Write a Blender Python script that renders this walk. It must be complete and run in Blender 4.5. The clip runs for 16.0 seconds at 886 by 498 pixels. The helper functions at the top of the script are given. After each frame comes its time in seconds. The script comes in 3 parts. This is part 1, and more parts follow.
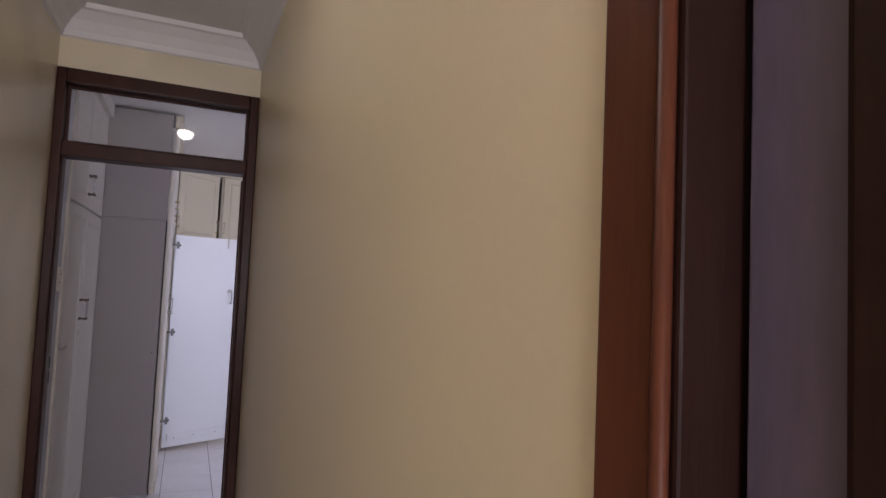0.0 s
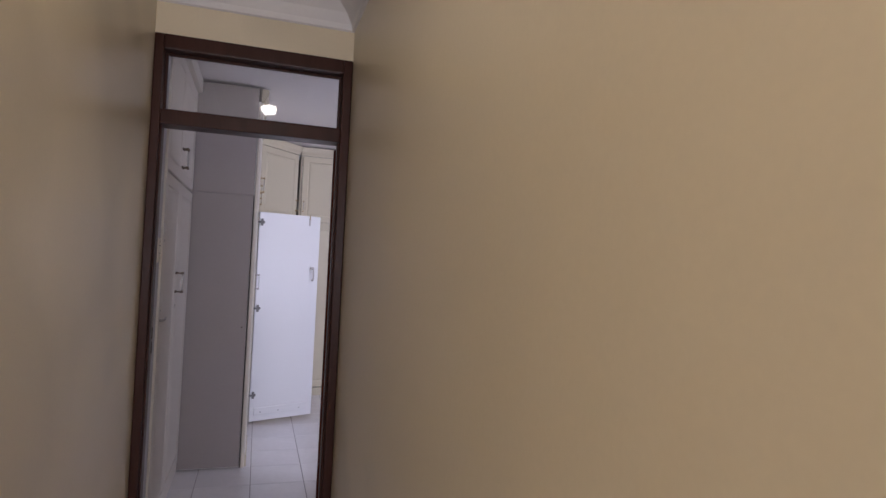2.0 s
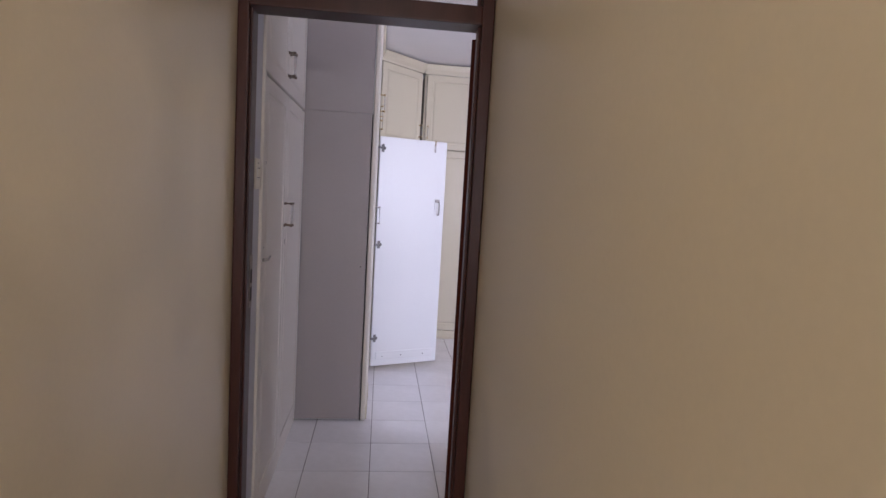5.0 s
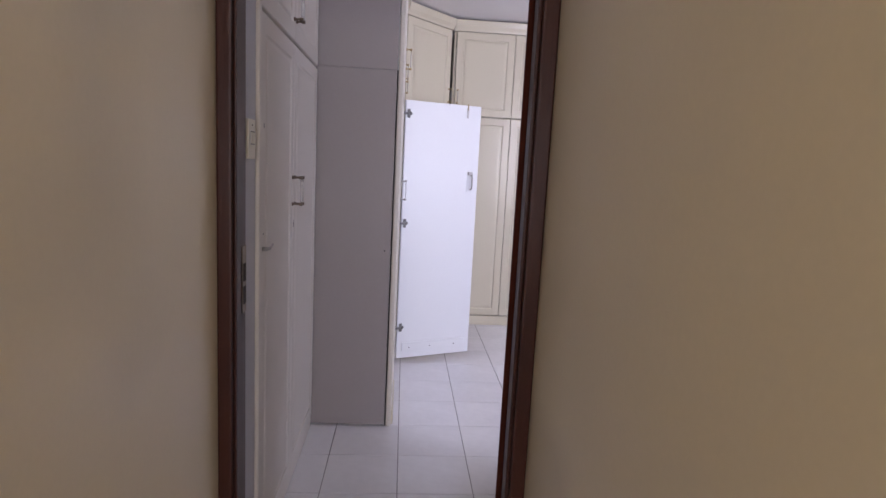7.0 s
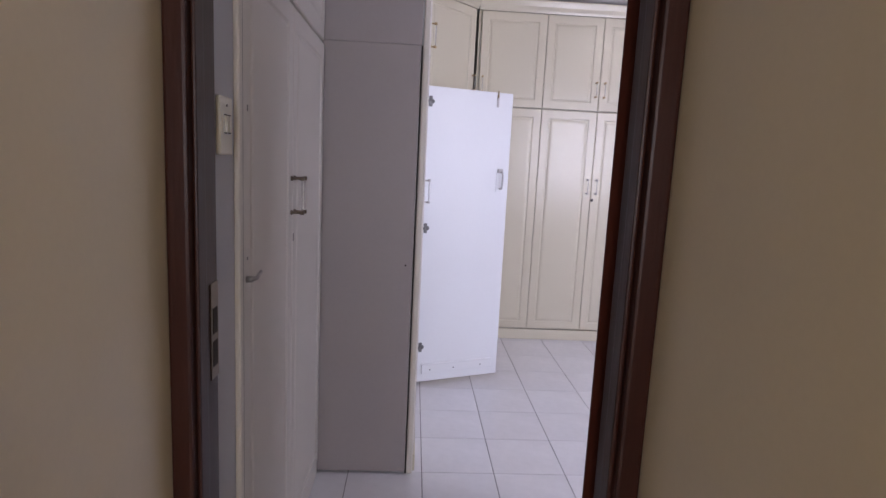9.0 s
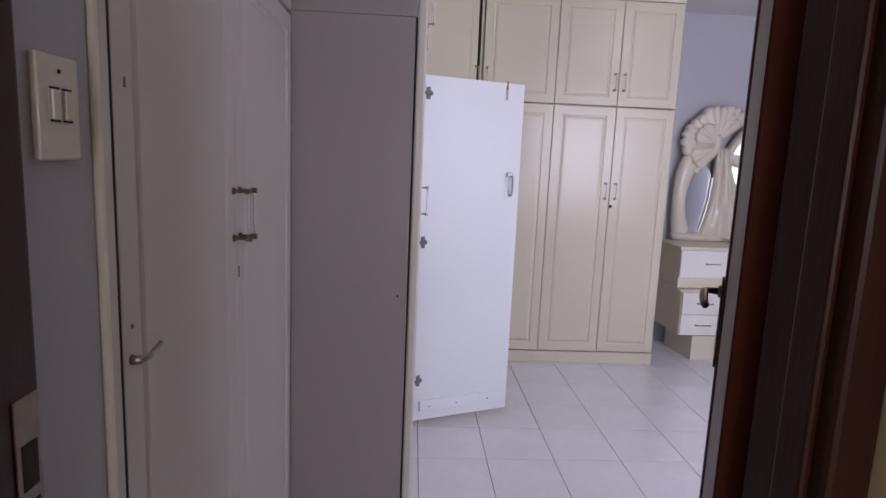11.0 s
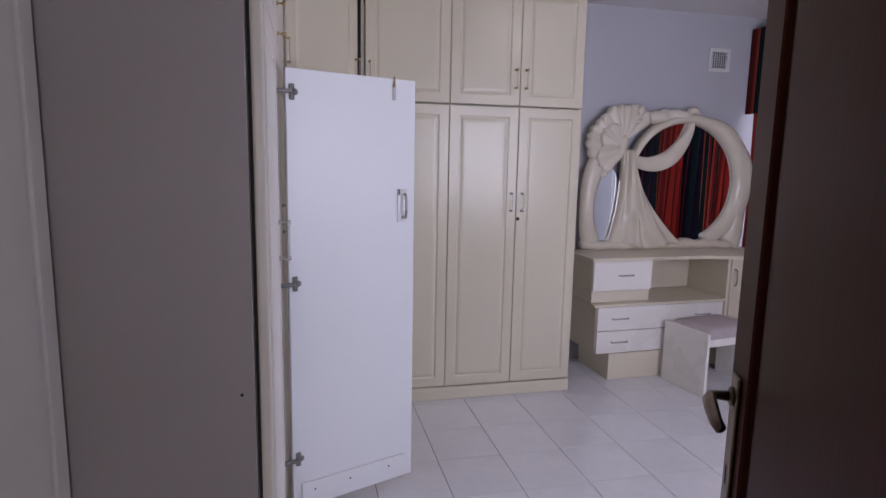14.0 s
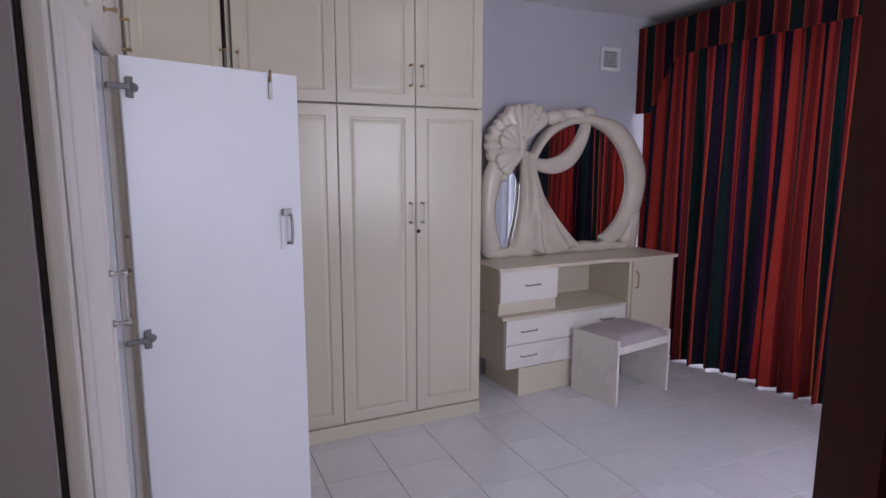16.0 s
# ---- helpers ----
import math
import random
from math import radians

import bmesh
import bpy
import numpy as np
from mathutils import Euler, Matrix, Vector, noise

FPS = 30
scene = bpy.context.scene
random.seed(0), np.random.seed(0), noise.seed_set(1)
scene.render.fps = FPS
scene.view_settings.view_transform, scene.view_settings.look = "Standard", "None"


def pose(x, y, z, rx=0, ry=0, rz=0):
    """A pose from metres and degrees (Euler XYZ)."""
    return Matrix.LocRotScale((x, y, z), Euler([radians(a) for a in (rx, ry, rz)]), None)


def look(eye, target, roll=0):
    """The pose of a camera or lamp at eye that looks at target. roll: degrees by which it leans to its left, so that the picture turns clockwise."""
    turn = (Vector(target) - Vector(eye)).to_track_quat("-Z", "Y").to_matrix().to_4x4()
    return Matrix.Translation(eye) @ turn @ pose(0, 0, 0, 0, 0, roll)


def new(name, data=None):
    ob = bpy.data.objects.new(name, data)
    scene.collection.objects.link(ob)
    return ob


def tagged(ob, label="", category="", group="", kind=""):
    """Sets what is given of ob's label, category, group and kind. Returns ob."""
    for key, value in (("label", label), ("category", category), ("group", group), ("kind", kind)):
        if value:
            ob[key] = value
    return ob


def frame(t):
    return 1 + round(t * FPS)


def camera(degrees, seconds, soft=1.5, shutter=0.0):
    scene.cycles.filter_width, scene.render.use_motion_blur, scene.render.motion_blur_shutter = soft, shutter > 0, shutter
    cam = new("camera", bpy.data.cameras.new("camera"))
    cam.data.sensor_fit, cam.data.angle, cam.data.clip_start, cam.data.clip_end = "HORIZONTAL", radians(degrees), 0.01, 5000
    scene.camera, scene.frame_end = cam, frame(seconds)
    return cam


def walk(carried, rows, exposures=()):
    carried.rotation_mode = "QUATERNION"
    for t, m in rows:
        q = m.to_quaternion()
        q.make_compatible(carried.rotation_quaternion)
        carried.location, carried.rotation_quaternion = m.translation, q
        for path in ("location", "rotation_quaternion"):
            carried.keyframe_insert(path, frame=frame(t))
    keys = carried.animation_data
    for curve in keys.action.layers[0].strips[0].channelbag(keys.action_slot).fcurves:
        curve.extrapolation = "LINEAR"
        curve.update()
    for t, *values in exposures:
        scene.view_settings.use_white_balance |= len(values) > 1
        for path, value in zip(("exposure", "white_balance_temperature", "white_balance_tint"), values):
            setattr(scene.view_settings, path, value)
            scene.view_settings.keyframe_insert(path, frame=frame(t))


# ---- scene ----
cam = camera(74.6, 16.0)
PATH = [
    (0, (1.159, -0.026, 1.516), (1.955, 1.805, 1.631), 2.5),
    (0.5, (1.123, 0.039, 1.487), (1.873, 1.889, 1.607), 2.3),
    (1, (1.079, 0.101, 1.487), (1.788, 1.968, 1.593), 2.4),
    (1.5, (1.059, 0.144, 1.476), (1.719, 2.03, 1.564), 2.7),
    (2, (1.049, 0.209, 1.456), (1.652, 2.115, 1.505), 2.7),
    (2.5, (1.05, 0.313, 1.447), (1.594, 2.237, 1.45), 2.8),
    (3, (1.093, 0.431, 1.446), (1.565, 2.374, 1.411), 3.1),
    (3.5, (1.103, 0.555, 1.445), (1.499, 2.514, 1.37), 3.0),
    (4, (1.092, 0.673, 1.438), (1.404, 2.646, 1.325), 3.2),
    (4.5, (1.08, 0.804, 1.429), (1.335, 2.781, 1.275), 3.3),
    (7, (1.052, 1.436, 1.411), (1.194, 3.41, 1.123), 2.9),
    (7.5, (1.03, 1.611, 1.401), (1.159, 3.584, 1.105), 2.8),
    (8, (1.008, 1.74, 1.405), (1.121, 3.713, 1.102), 2.8),
    (8.5, (0.984, 1.847, 1.409), (1.094, 3.82, 1.103), 2.8),
    (11, (1.003, 2.484, 1.417), (1.115, 4.457, 1.114), 2.5),
    (11.5, (0.99, 2.573, 1.427), (1.148, 4.544, 1.125), 2.2),
    (12, (0.985, 2.663, 1.437), (1.208, 4.628, 1.138), 2.0),
    (12.5, (1.01, 2.777, 1.452), (1.289, 4.734, 1.154), 1.8),
    (13, (1.048, 2.902, 1.468), (1.383, 4.851, 1.168), 1.6),
    (13.5, (1.1, 3.007, 1.475), (1.491, 4.945, 1.177), 1.3),
    (14, (1.113, 3.088, 1.484), (1.568, 5.013, 1.189), 1.1),
    (14.5, (1.119, 3.201, 1.508), (1.652, 5.105, 1.208), 1.0),
    (15, (1.118, 3.313, 1.532), (1.748, 5.188, 1.231), 0.7),
    (15.5, (1.129, 3.407, 1.527), (1.864, 5.242, 1.229), 0.4),
    (16, (1.166, 3.494, 1.528), (1.991, 5.292, 1.232), 0.1),
]
walk(cam, [(t, look(eye, target, roll)) for t, eye, target, roll in PATH],
     [(0.0, -0.2, 5850, 16), (1.5, -0.1, 5850, 16), (3.0, 0.12, 5850, 16), (4.5, 0.33, 5850, 16), (7.0, 0.45, 5850, 16), (8.5, 0.35, 5850, 16), (11.0, 0.1, 5850, 16), (13.5, -0.15, 5850, 16), (16.0, -0.28, 5850, 16)])
# ---- world, sun, large lights ----
world = bpy.data.worlds.new("world")
scene.world = world
world.use_nodes = True
_wt = world.node_tree
_sky = _wt.nodes.new("ShaderNodeTexSky")
_sky.sky_type = 'NISHITA'
_sky.sun_disc = False
_sky.sun_elevation = radians(48)
_sky.sun_rotation = radians(234)
_wt.links.new(_sky.outputs[0], _wt.nodes["Background"].inputs[0])
_wt.nodes["Background"].inputs[1].default_value = 0.12

sun = new("sun", bpy.data.lights.new("sun", 'SUN'))
sun.data.energy = 2.5
sun.data.angle = radians(0.5)
sun.data.color = (1.0, 0.95, 0.87)
sun.matrix_world = look((-9, -4, 15), (2, 4, 1))


def area_lamp(name, at, to, sx, sy, power, color):
    d = bpy.data.lights.new(name, 'AREA')
    d.shape, d.size, d.size_y, d.energy, d.color = 'RECTANGLE', sx, sy, power, color
    o = new(name, d)
    o.matrix_world = look(at, to)
    return o


# daylight in the uncovered and the curtained part of the bedroom window
area_lamp("window_daylight", (5.16, 4.48, 1.2), (0, 4.48, 1.2), 0.74, 2.05, 11, (0.90, 0.88, 1.0))
# key light through an added second window that stays out of view
area_lamp("added_south_key", (3.2, 2.95, 1.55), (3.2, 8, 1.35), 1.34, 1.14, 29, (0.93, 0.89, 1.0))
area_lamp("curtain_daylight", (5.16, 5.92, 1.2), (0, 5.92, 1.2), 2.05, 2.05, 56, (0.92, 0.88, 0.95))
# corridor fill through an unseen lobby window, added behind the start
area_lamp("added_hall_fill", (1.0, -2.05, 1.45), (1.0, 3, 1.35), 0.72, 1.1, 41, (1.0, 0.95, 0.93))


# ---- materials ----
def material(name, color, rough=0.5, metal=0.0, var=0.06, scale=3.0, fine=60.0, bump=0.02, stain=0.0, coat=0.0, spec=0.5, stretch=None, rand=0.0):
    m = bpy.data.materials.new(name)
    m.use_nodes = True
    nt = m.node_tree
    n, l = nt.nodes, nt.links
    b = n["Principled BSDF"]
    b.inputs["Roughness"].default_value = rough
    b.inputs["Metallic"].default_value = metal
    b.inputs["Specular IOR Level"].default_value = spec
    b.inputs["Coat Weight"].default_value = coat
    b.inputs["Coat Roughness"].default_value = 0.12
    tc = n.new("ShaderNodeTexCoord")
    vec = tc.outputs["Object"]
    if stretch:
        mp = n.new("ShaderNodeMapping")
        mp.inputs["Scale"].default_value = stretch
        l.new(vec, mp.inputs["Vector"])
        vec = mp.outputs["Vector"]
    big = n.new("ShaderNodeTexNoise")
    big.inputs["Scale"].default_value = scale
    big.inputs["Detail"].default_value = 4
    small = n.new("ShaderNodeTexNoise")
    small.inputs["Scale"].default_value = fine
    small.inputs["Detail"].default_value = 3
    l.new(vec, big.inputs["Vector"])
    l.new(vec, small.inputs["Vector"])
    mix = n.new("ShaderNodeMath")
    mix.operation = 'ADD'
    l.new(big.outputs["Fac"], mix.inputs[0])
    sm = n.new("ShaderNodeMath")
    sm.operation = 'MULTIPLY'
    sm.inputs[1].default_value = 0.4
    l.new(small.outputs["Fac"], sm.inputs[0])
    l.new(sm.outputs[0], mix.inputs[1])
    mr = n.new("ShaderNodeMapRange")
    mr.inputs["From Min"].default_value, mr.inputs["From Max"].default_value = 0.35, 1.05
    mr.inputs["To Min"].default_value, mr.inputs["To Max"].default_value = 1 - var, 1 + var
    l.new(mix.outputs[0], mr.inputs["Value"])
    val = mr.outputs[0]
    if rand:
        oi = n.new("ShaderNodeObjectInfo")
        rr = n.new("ShaderNodeMapRange")
        rr.inputs["To Min"].default_value, rr.inputs["To Max"].default_value = 1 - rand, 1 + rand
        l.new(oi.outputs["Random"], rr.inputs["Value"])
        mm = n.new("ShaderNodeMath")
        mm.operation = 'MULTIPLY'
        l.new(val, mm.inputs[0])
        l.new(rr.outputs[0], mm.inputs[1])
        val = mm.outputs[0]
    if stain:
        sn = n.new("ShaderNodeTexNoise")
        sn.inputs["Scale"].default_value = 0.9
        sn.inputs["Detail"].default_value = 2.5
        l.new(vec, sn.inputs["Vector"])
        sr = n.new("ShaderNodeMapRange")
        sr.inputs["From Min"].default_value, sr.inputs["From Max"].default_value = 0.50, 0.60
        sr.inputs["To Min"].default_value, sr.inputs["To Max"].default_value = 1.0, 1 - stain
        l.new(sn.outputs["Fac"], sr.inputs["Value"])
        ms = n.new("ShaderNodeMath")
        ms.operation = 'MULTIPLY'
        l.new(val, ms.inputs[0])
        l.new(sr.outputs[0], ms.inputs[1])
        val = ms.outputs[0]
    hsv = n.new("ShaderNodeHueSaturation")
    hsv.inputs["Color"].default_value = (*color, 1)
    l.new(val, hsv.inputs["Value"])
    l.new(hsv.outputs[0], b.inputs["Base Color"])
    rg = n.new("ShaderNodeMapRange")
    rg.inputs["From Min"].default_value, rg.inputs["From Max"].default_value = 0.3, 0.7
    rg.inputs["To Min"].default_value, rg.inputs["To Max"].default_value = max(rough - 0.02, 0.02), min(rough + 0.03, 1)
    l.new(big.outputs["Fac"], rg.inputs["Value"])
    l.new(rg.outputs[0], b.inputs["Roughness"])
    if bump:
        bp = n.new("ShaderNodeBump")
        bp.inputs["Strength"].default_value = bump
        bp.inputs["Distance"].default_value = 0.01
        l.new(small.outputs["Fac"], bp.inputs["Height"])
        l.new(bp.outputs[0], b.inputs["Normal"])
    return m


M_CREAM = material("cream_wall_paint", (0.685, 0.592, 0.42), 0.38, var=0.05, stain=0.15, spec=1.0, scale=1.3, fine=90, bump=0.015)
M_LILAC = material("pale_wall_paint", (0.50, 0.50, 0.535), 0.6, var=0.04, scale=1.5, fine=90, bump=0.05)
M_CEIL = material("white_ceiling_paint", (0.74, 0.72, 0.72), 0.8, var=0.03, bump=0.03)
M_LACQ = material("cream_lacquer", (0.645, 0.592, 0.455), 0.22, var=0.02, scale=2, fine=40, bump=0.01)
# the same cream lacquer, lightened to hold the gloss and daylight on it
M_PALE = material("light_lifted_lacquer", (0.66, 0.615, 0.55), 0.36, var=0.02, scale=2, fine=40, bump=0.01)
M_WHITE = material("white_melamine", (0.74, 0.745, 0.755), 0.35, var=0.02, scale=2, fine=50, bump=0.01)
# grey-white board, its base lowered to carry the shade on the end as well
M_PANEL = material("shaded_grey_white_board", (0.33, 0.297, 0.298), 0.5, var=0.05, scale=1.5, fine=70, bump=0.02)
M_TILE = material("glazed_floor_tile", (0.73, 0.715, 0.735), 0.12, var=0.09, scale=4, fine=25, bump=0.01, rand=0.02)
M_GROUT = material("grey_grout", (0.16, 0.15, 0.15), 0.9, var=0.2, scale=8, bump=0.2)
M_STEELD = material("dull_hinge_steel", (0.16, 0.155, 0.15), 0.45, var=0.2, scale=20, fine=90, bump=0.02)
M_REDWOOD = material("worn_red_mahogany", (0.085, 0.026, 0.013), 0.40, spec=0.2, var=0.4, scale=3, fine=30, bump=0.05, stretch=(6, 6, 0.6))
M_WOOD = material("mahogany_frame", (0.042, 0.014, 0.009), 0.36, spec=0.2, var=0.35, scale=3, fine=30, bump=0.05, stretch=(6, 6, 0.6))
M_DOOR = material("dark_glossy_door", (0.066, 0.017, 0.011), 0.36, var=0.3, scale=2.5, fine=25, bump=0.02, stretch=(5, 5, 0.5), spec=0.045)
# purple cast is reflected lilac sheen put into the scuffed varnish's colour
M_SIDE = material("scuffed_brown_varnish_lilac_sheen", (0.112, 0.088, 0.130), 0.36, var=0.3, scale=3, fine=30, bump=0.04, stretch=(6, 6, 0.7))
# frame wood darkened so that the jamb's shade sits in its colour
M_JAMB = material("shade_darkened_wood", (0.020, 0.008, 0.006), 0.40, spec=0.2, var=0.35, scale=3, fine=30, bump=0.05, stretch=(6, 6, 0.6))
# near-black for the shade in gaps and holes, also for dark fittings
M_GAP = material("dark_gap", (0.03, 0.022, 0.018), 0.9, bump=0)
M_CHROME = material("worn_chrome", (0.42, 0.40, 0.38), 0.34, metal=1.0, var=0.2, scale=30, bump=0.02)
M_BRASS = material("aged_brass", (0.45, 0.34, 0.18), 0.35, metal=1.0, var=0.25, scale=30, bump=0.02)
M_BRONZE = material("dark_bronze", (0.20, 0.16, 0.12), 0.35, metal=1.0, var=0.25, scale=30, bump=0.02)
M_IVORY = material("ivory_plastic", (0.70, 0.66, 0.56), 0.3, var=0.03)
M_GLOSS = material("glossy_ivory_resin", (0.69, 0.63, 0.51), 0.10, var=0.05, scale=6, fine=40, bump=0.02, coat=0.5)
M_IVLAC = material("ivory_lacquer", (0.68, 0.615, 0.475), 0.30, var=0.02, scale=2, fine=40, bump=0.01)
# white of the stool; on drawer fronts, ivory lightened for the daylight they face
M_FRONT = material("white_and_lit_front_lacquer", (0.80, 0.765, 0.70), 0.28, var=0.02, scale=2, fine=40, bump=0.01)
M_SEAT = material("mauve_velour", (0.48, 0.42, 0.42), 0.9, var=0.12, scale=8, fine=200, bump=0.2)
M_VENT = material("vent_plaster", (0.70, 0.69, 0.68), 0.7)
M_LINER = material("dark_recess", (0.04, 0.04, 0.045), 0.9, bump=0)

M_MIRROR = bpy.data.materials.new("mirror")
M_MIRROR.use_nodes = True
_b = M_MIRROR.node_tree.nodes["Principled BSDF"]
_b.inputs["Metallic"].default_value, _b.inputs["Roughness"].default_value = 1.0, 0.015
_b.inputs["Base Color"].default_value = (0.86, 0.87, 0.88, 1)

M_GLASS = bpy.data.materials.new("window_glass")
M_GLASS.use_nodes = True
_b = M_GLASS.node_tree.nodes["Principled BSDF"]
_b.inputs["Transmission Weight"].default_value, _b.inputs["Roughness"].default_value, _b.inputs["IOR"].default_value = 1.0, 0.0, 1.45

M_ACRYL = material("clear_acrylic", (0.80, 0.79, 0.77), 0.15, var=0.02)
M_ACRYL.node_tree.nodes["Principled BSDF"].inputs["Alpha"].default_value = 0.3
M_LAMP = bpy.data.materials.new("lit_lamp_glass")
M_LAMP.use_nodes = True
_b = M_LAMP.node_tree.nodes["Principled BSDF"]
_b.inputs["Base Color"].default_value = (0.8, 0.8, 0.8, 1)
_b.inputs["Emission Color"].default_value, _b.inputs["Emission Strength"].default_value = (1.0, 0.90, 0.76, 1), 48.0

M_LAMP2 = M_LAMP.copy()
M_LAMP2.name = "dim_lit_lamp_glass"
M_LAMP2.node_tree.nodes["Principled BSDF"].inputs["Emission Strength"].default_value = 36.0

def stripes(name, period, bands, glow):
    m = bpy.data.materials.new(name)
    m.use_nodes = True
    n, l = m.node_tree.nodes, m.node_tree.links
    uv = n.new("ShaderNodeUVMap")
    sep = n.new("ShaderNodeSeparateXYZ")
    l.new(uv.outputs[0], sep.inputs[0])
    dv = n.new("ShaderNodeMath")
    dv.operation = 'DIVIDE'
    dv.inputs[1].default_value = period
    l.new(sep.outputs[0], dv.inputs[0])
    fr = n.new("ShaderNodeMath")
    fr.operation = 'FRACT'
    l.new(dv.outputs[0], fr.inputs[0])
    ramp = n.new("ShaderNodeValToRGB")
    ramp.color_ramp.interpolation = 'CONSTANT'
    e = ramp.color_ramp.elements
    for k, (p, c) in enumerate(bands):
        el = e[k] if k < 2 else e.new(p)
        el.position = p
        el.color = (*c, 1)
    l.new(fr.outputs[0], ramp.inputs[0])
    weave = n.new("ShaderNodeTexNoise")
    weave.inputs["Scale"].default_value = 220
    hs = n.new("ShaderNodeHueSaturation")
    l.new(ramp.outputs[0], hs.inputs["Color"])
    wr = n.new("ShaderNodeMapRange")
    wr.inputs["To Min"].default_value, wr.inputs["To Max"].default_value = 0.75, 1.25
    l.new(weave.outputs["Fac"], wr.inputs["Value"])
    drift = n.new("ShaderNodeTexNoise")
    drift.noise_dimensions = '1D'
    drift.inputs["Scale"].default_value = 7.0
    l.new(sep.outputs[0], drift.inputs["W"])
    dr = n.new("ShaderNodeMapRange")
    dr.inputs["From Min"].default_value, dr.inputs["From Max"].default_value = 0.3, 0.7
    dr.inputs["To Min"].default_value, dr.inputs["To Max"].default_value = 0.62, 1.2
    l.new(drift.outputs["Fac"], dr.inputs["Value"])
    mw = n.new("ShaderNodeMath")
    mw.operation = 'MULTIPLY'
    l.new(wr.outputs[0], mw.inputs[0])
    l.new(dr.outputs[0], mw.inputs[1])
    l.new(mw.outputs[0], hs.inputs["Value"])
    b = n["Principled BSDF"]
    b.inputs["Roughness"].default_value = 0.85
    b.inputs["Specular IOR Level"].default_value = 0.2
    l.new(hs.outputs[0], b.inputs["Base Color"])
    tr = n.new("ShaderNodeBsdfTranslucent")
    l.new(hs.outputs[0], tr.inputs["Color"])
    mx = n.new("ShaderNodeMixShader")
    mx.inputs[0].default_value = glow
    l.new(b.outputs[0], mx.inputs[1])
    l.new(tr.outputs[0], mx.inputs[2])
    l.new(mx.outputs[0], n["Material Output"].inputs["Surface"])
    return m


RED, NAVY, GREEN, ORANGE, MAROON, PURPLE = (0.215, 0.019, 0.013), (0.006, 0.005, 0.011), (0.004, 0.012, 0.012), (0.40, 0.09, 0.03), (0.085, 0.009, 0.009), (0.020, 0.006, 0.022)
M_CURTAIN = stripes("striped_curtain_cloth", 0.47, [(0.0, RED), (0.10, MAROON), (0.19, RED), (0.23, ORANGE), (0.238, NAVY), (0.36, PURPLE), (0.42, NAVY), (0.49, RED), (0.62, MAROON), (0.70, ORANGE), (0.708, GREEN), (0.90, NAVY), (0.96, PURPLE)], 0.27)
M_PELMET = stripes("striped_pelmet_cloth", 0.38, [(0.0, RED), (0.05, MAROON), (0.20, RED), (0.24, ORANGE), (0.252, NAVY), (0.49, RED), (0.54, MAROON), (0.69, RED), (0.74, ORANGE), (0.752, GREEN), (0.98, ORANGE)], 0.05)


# ---- mesh helpers ----
def mesh_ob(name, bm, mat, smooth=False):
    me = bpy.data.meshes.new(name)
    bmesh.ops.recalc_face_normals(bm, faces=bm.faces)
    bm.to_mesh(me)
    bm.free()
    if smooth:
        for p in me.polygons:
            p.use_smooth = True
    me.materials.append(mat)
    return new(name, me)


def part(name, bm, mat, parent, label="", smooth=False):
    o = mesh_ob(name, bm, mat, smooth)
    o.parent = parent
    if label:
        tagged(o, label)
    return o


def base(name, x, y, z=0.0, rz=0.0, label="", category="", group=""):
    e = new(name)
    e.empty_display_size = 0.1
    e.matrix_world = pose(x, y, z, 0, 0, rz)
    return tagged(e, label, category, group)


def box(x0, y0, z0, x1, y1, z1, bev=0.0, seg=1, bm=None):
    own = bmesh.new()
    v = [own.verts.new((x, y, z)) for x in (x0, x1) for y in (y0, y1) for z in (z0, z1)]
    for f in ((0, 1, 3, 2), (4, 6, 7, 5), (0, 4, 5, 1), (2, 3, 7, 6), (0, 2, 6, 4), (1, 5, 7, 3)):
        own.faces.new([v[i] for i in f])
    if bev:
        bmesh.ops.bevel(own, geom=own.edges[:], offset=bev, segments=seg, affect='EDGES', profile=0.6)
    if bm is None:
        return own
    me = bpy.data.meshes.new("tmp")
    own.to_mesh(me)
    own.free()
    bm.from_mesh(me)
    bpy.data.meshes.remove(me)
    return bm


def tube(points, radii, seg=10, bm=None, flat=1.0):
    """A closed tube along points; radii: one number or one for each point."""
    bm = bm or bmesh.new()
    pts = [Vector(p) for p in points]
    if not isinstance(radii, (list, tuple)):
        radii = [radii] * len(pts)
    rings, side = [], None
    for i, p in enumerate(pts):
        d = (pts[min(i + 1, len(pts) - 1)] - pts[max(i - 1, 0)]).normalized()
        if side is None:
            side = d.orthogonal().normalized()
        side = (side - d * side.dot(d)).normalized()
        up = d.cross(side)
        rings.append([bm.verts.new(p + (side * math.cos(a) + up * math.sin(a) * flat) * radii[i]) for a in [2 * math.pi * k / seg for k in range(seg)]])
    for a, b in zip(rings, rings[1:]):
        for k in range(seg):
            bm.faces.new((a[k], a[(k + 1) % seg], b[(k + 1) % seg], b[k]))
    bm.faces.new(rings[0][::-1])
    bm.faces.new(rings[-1])
    return bm


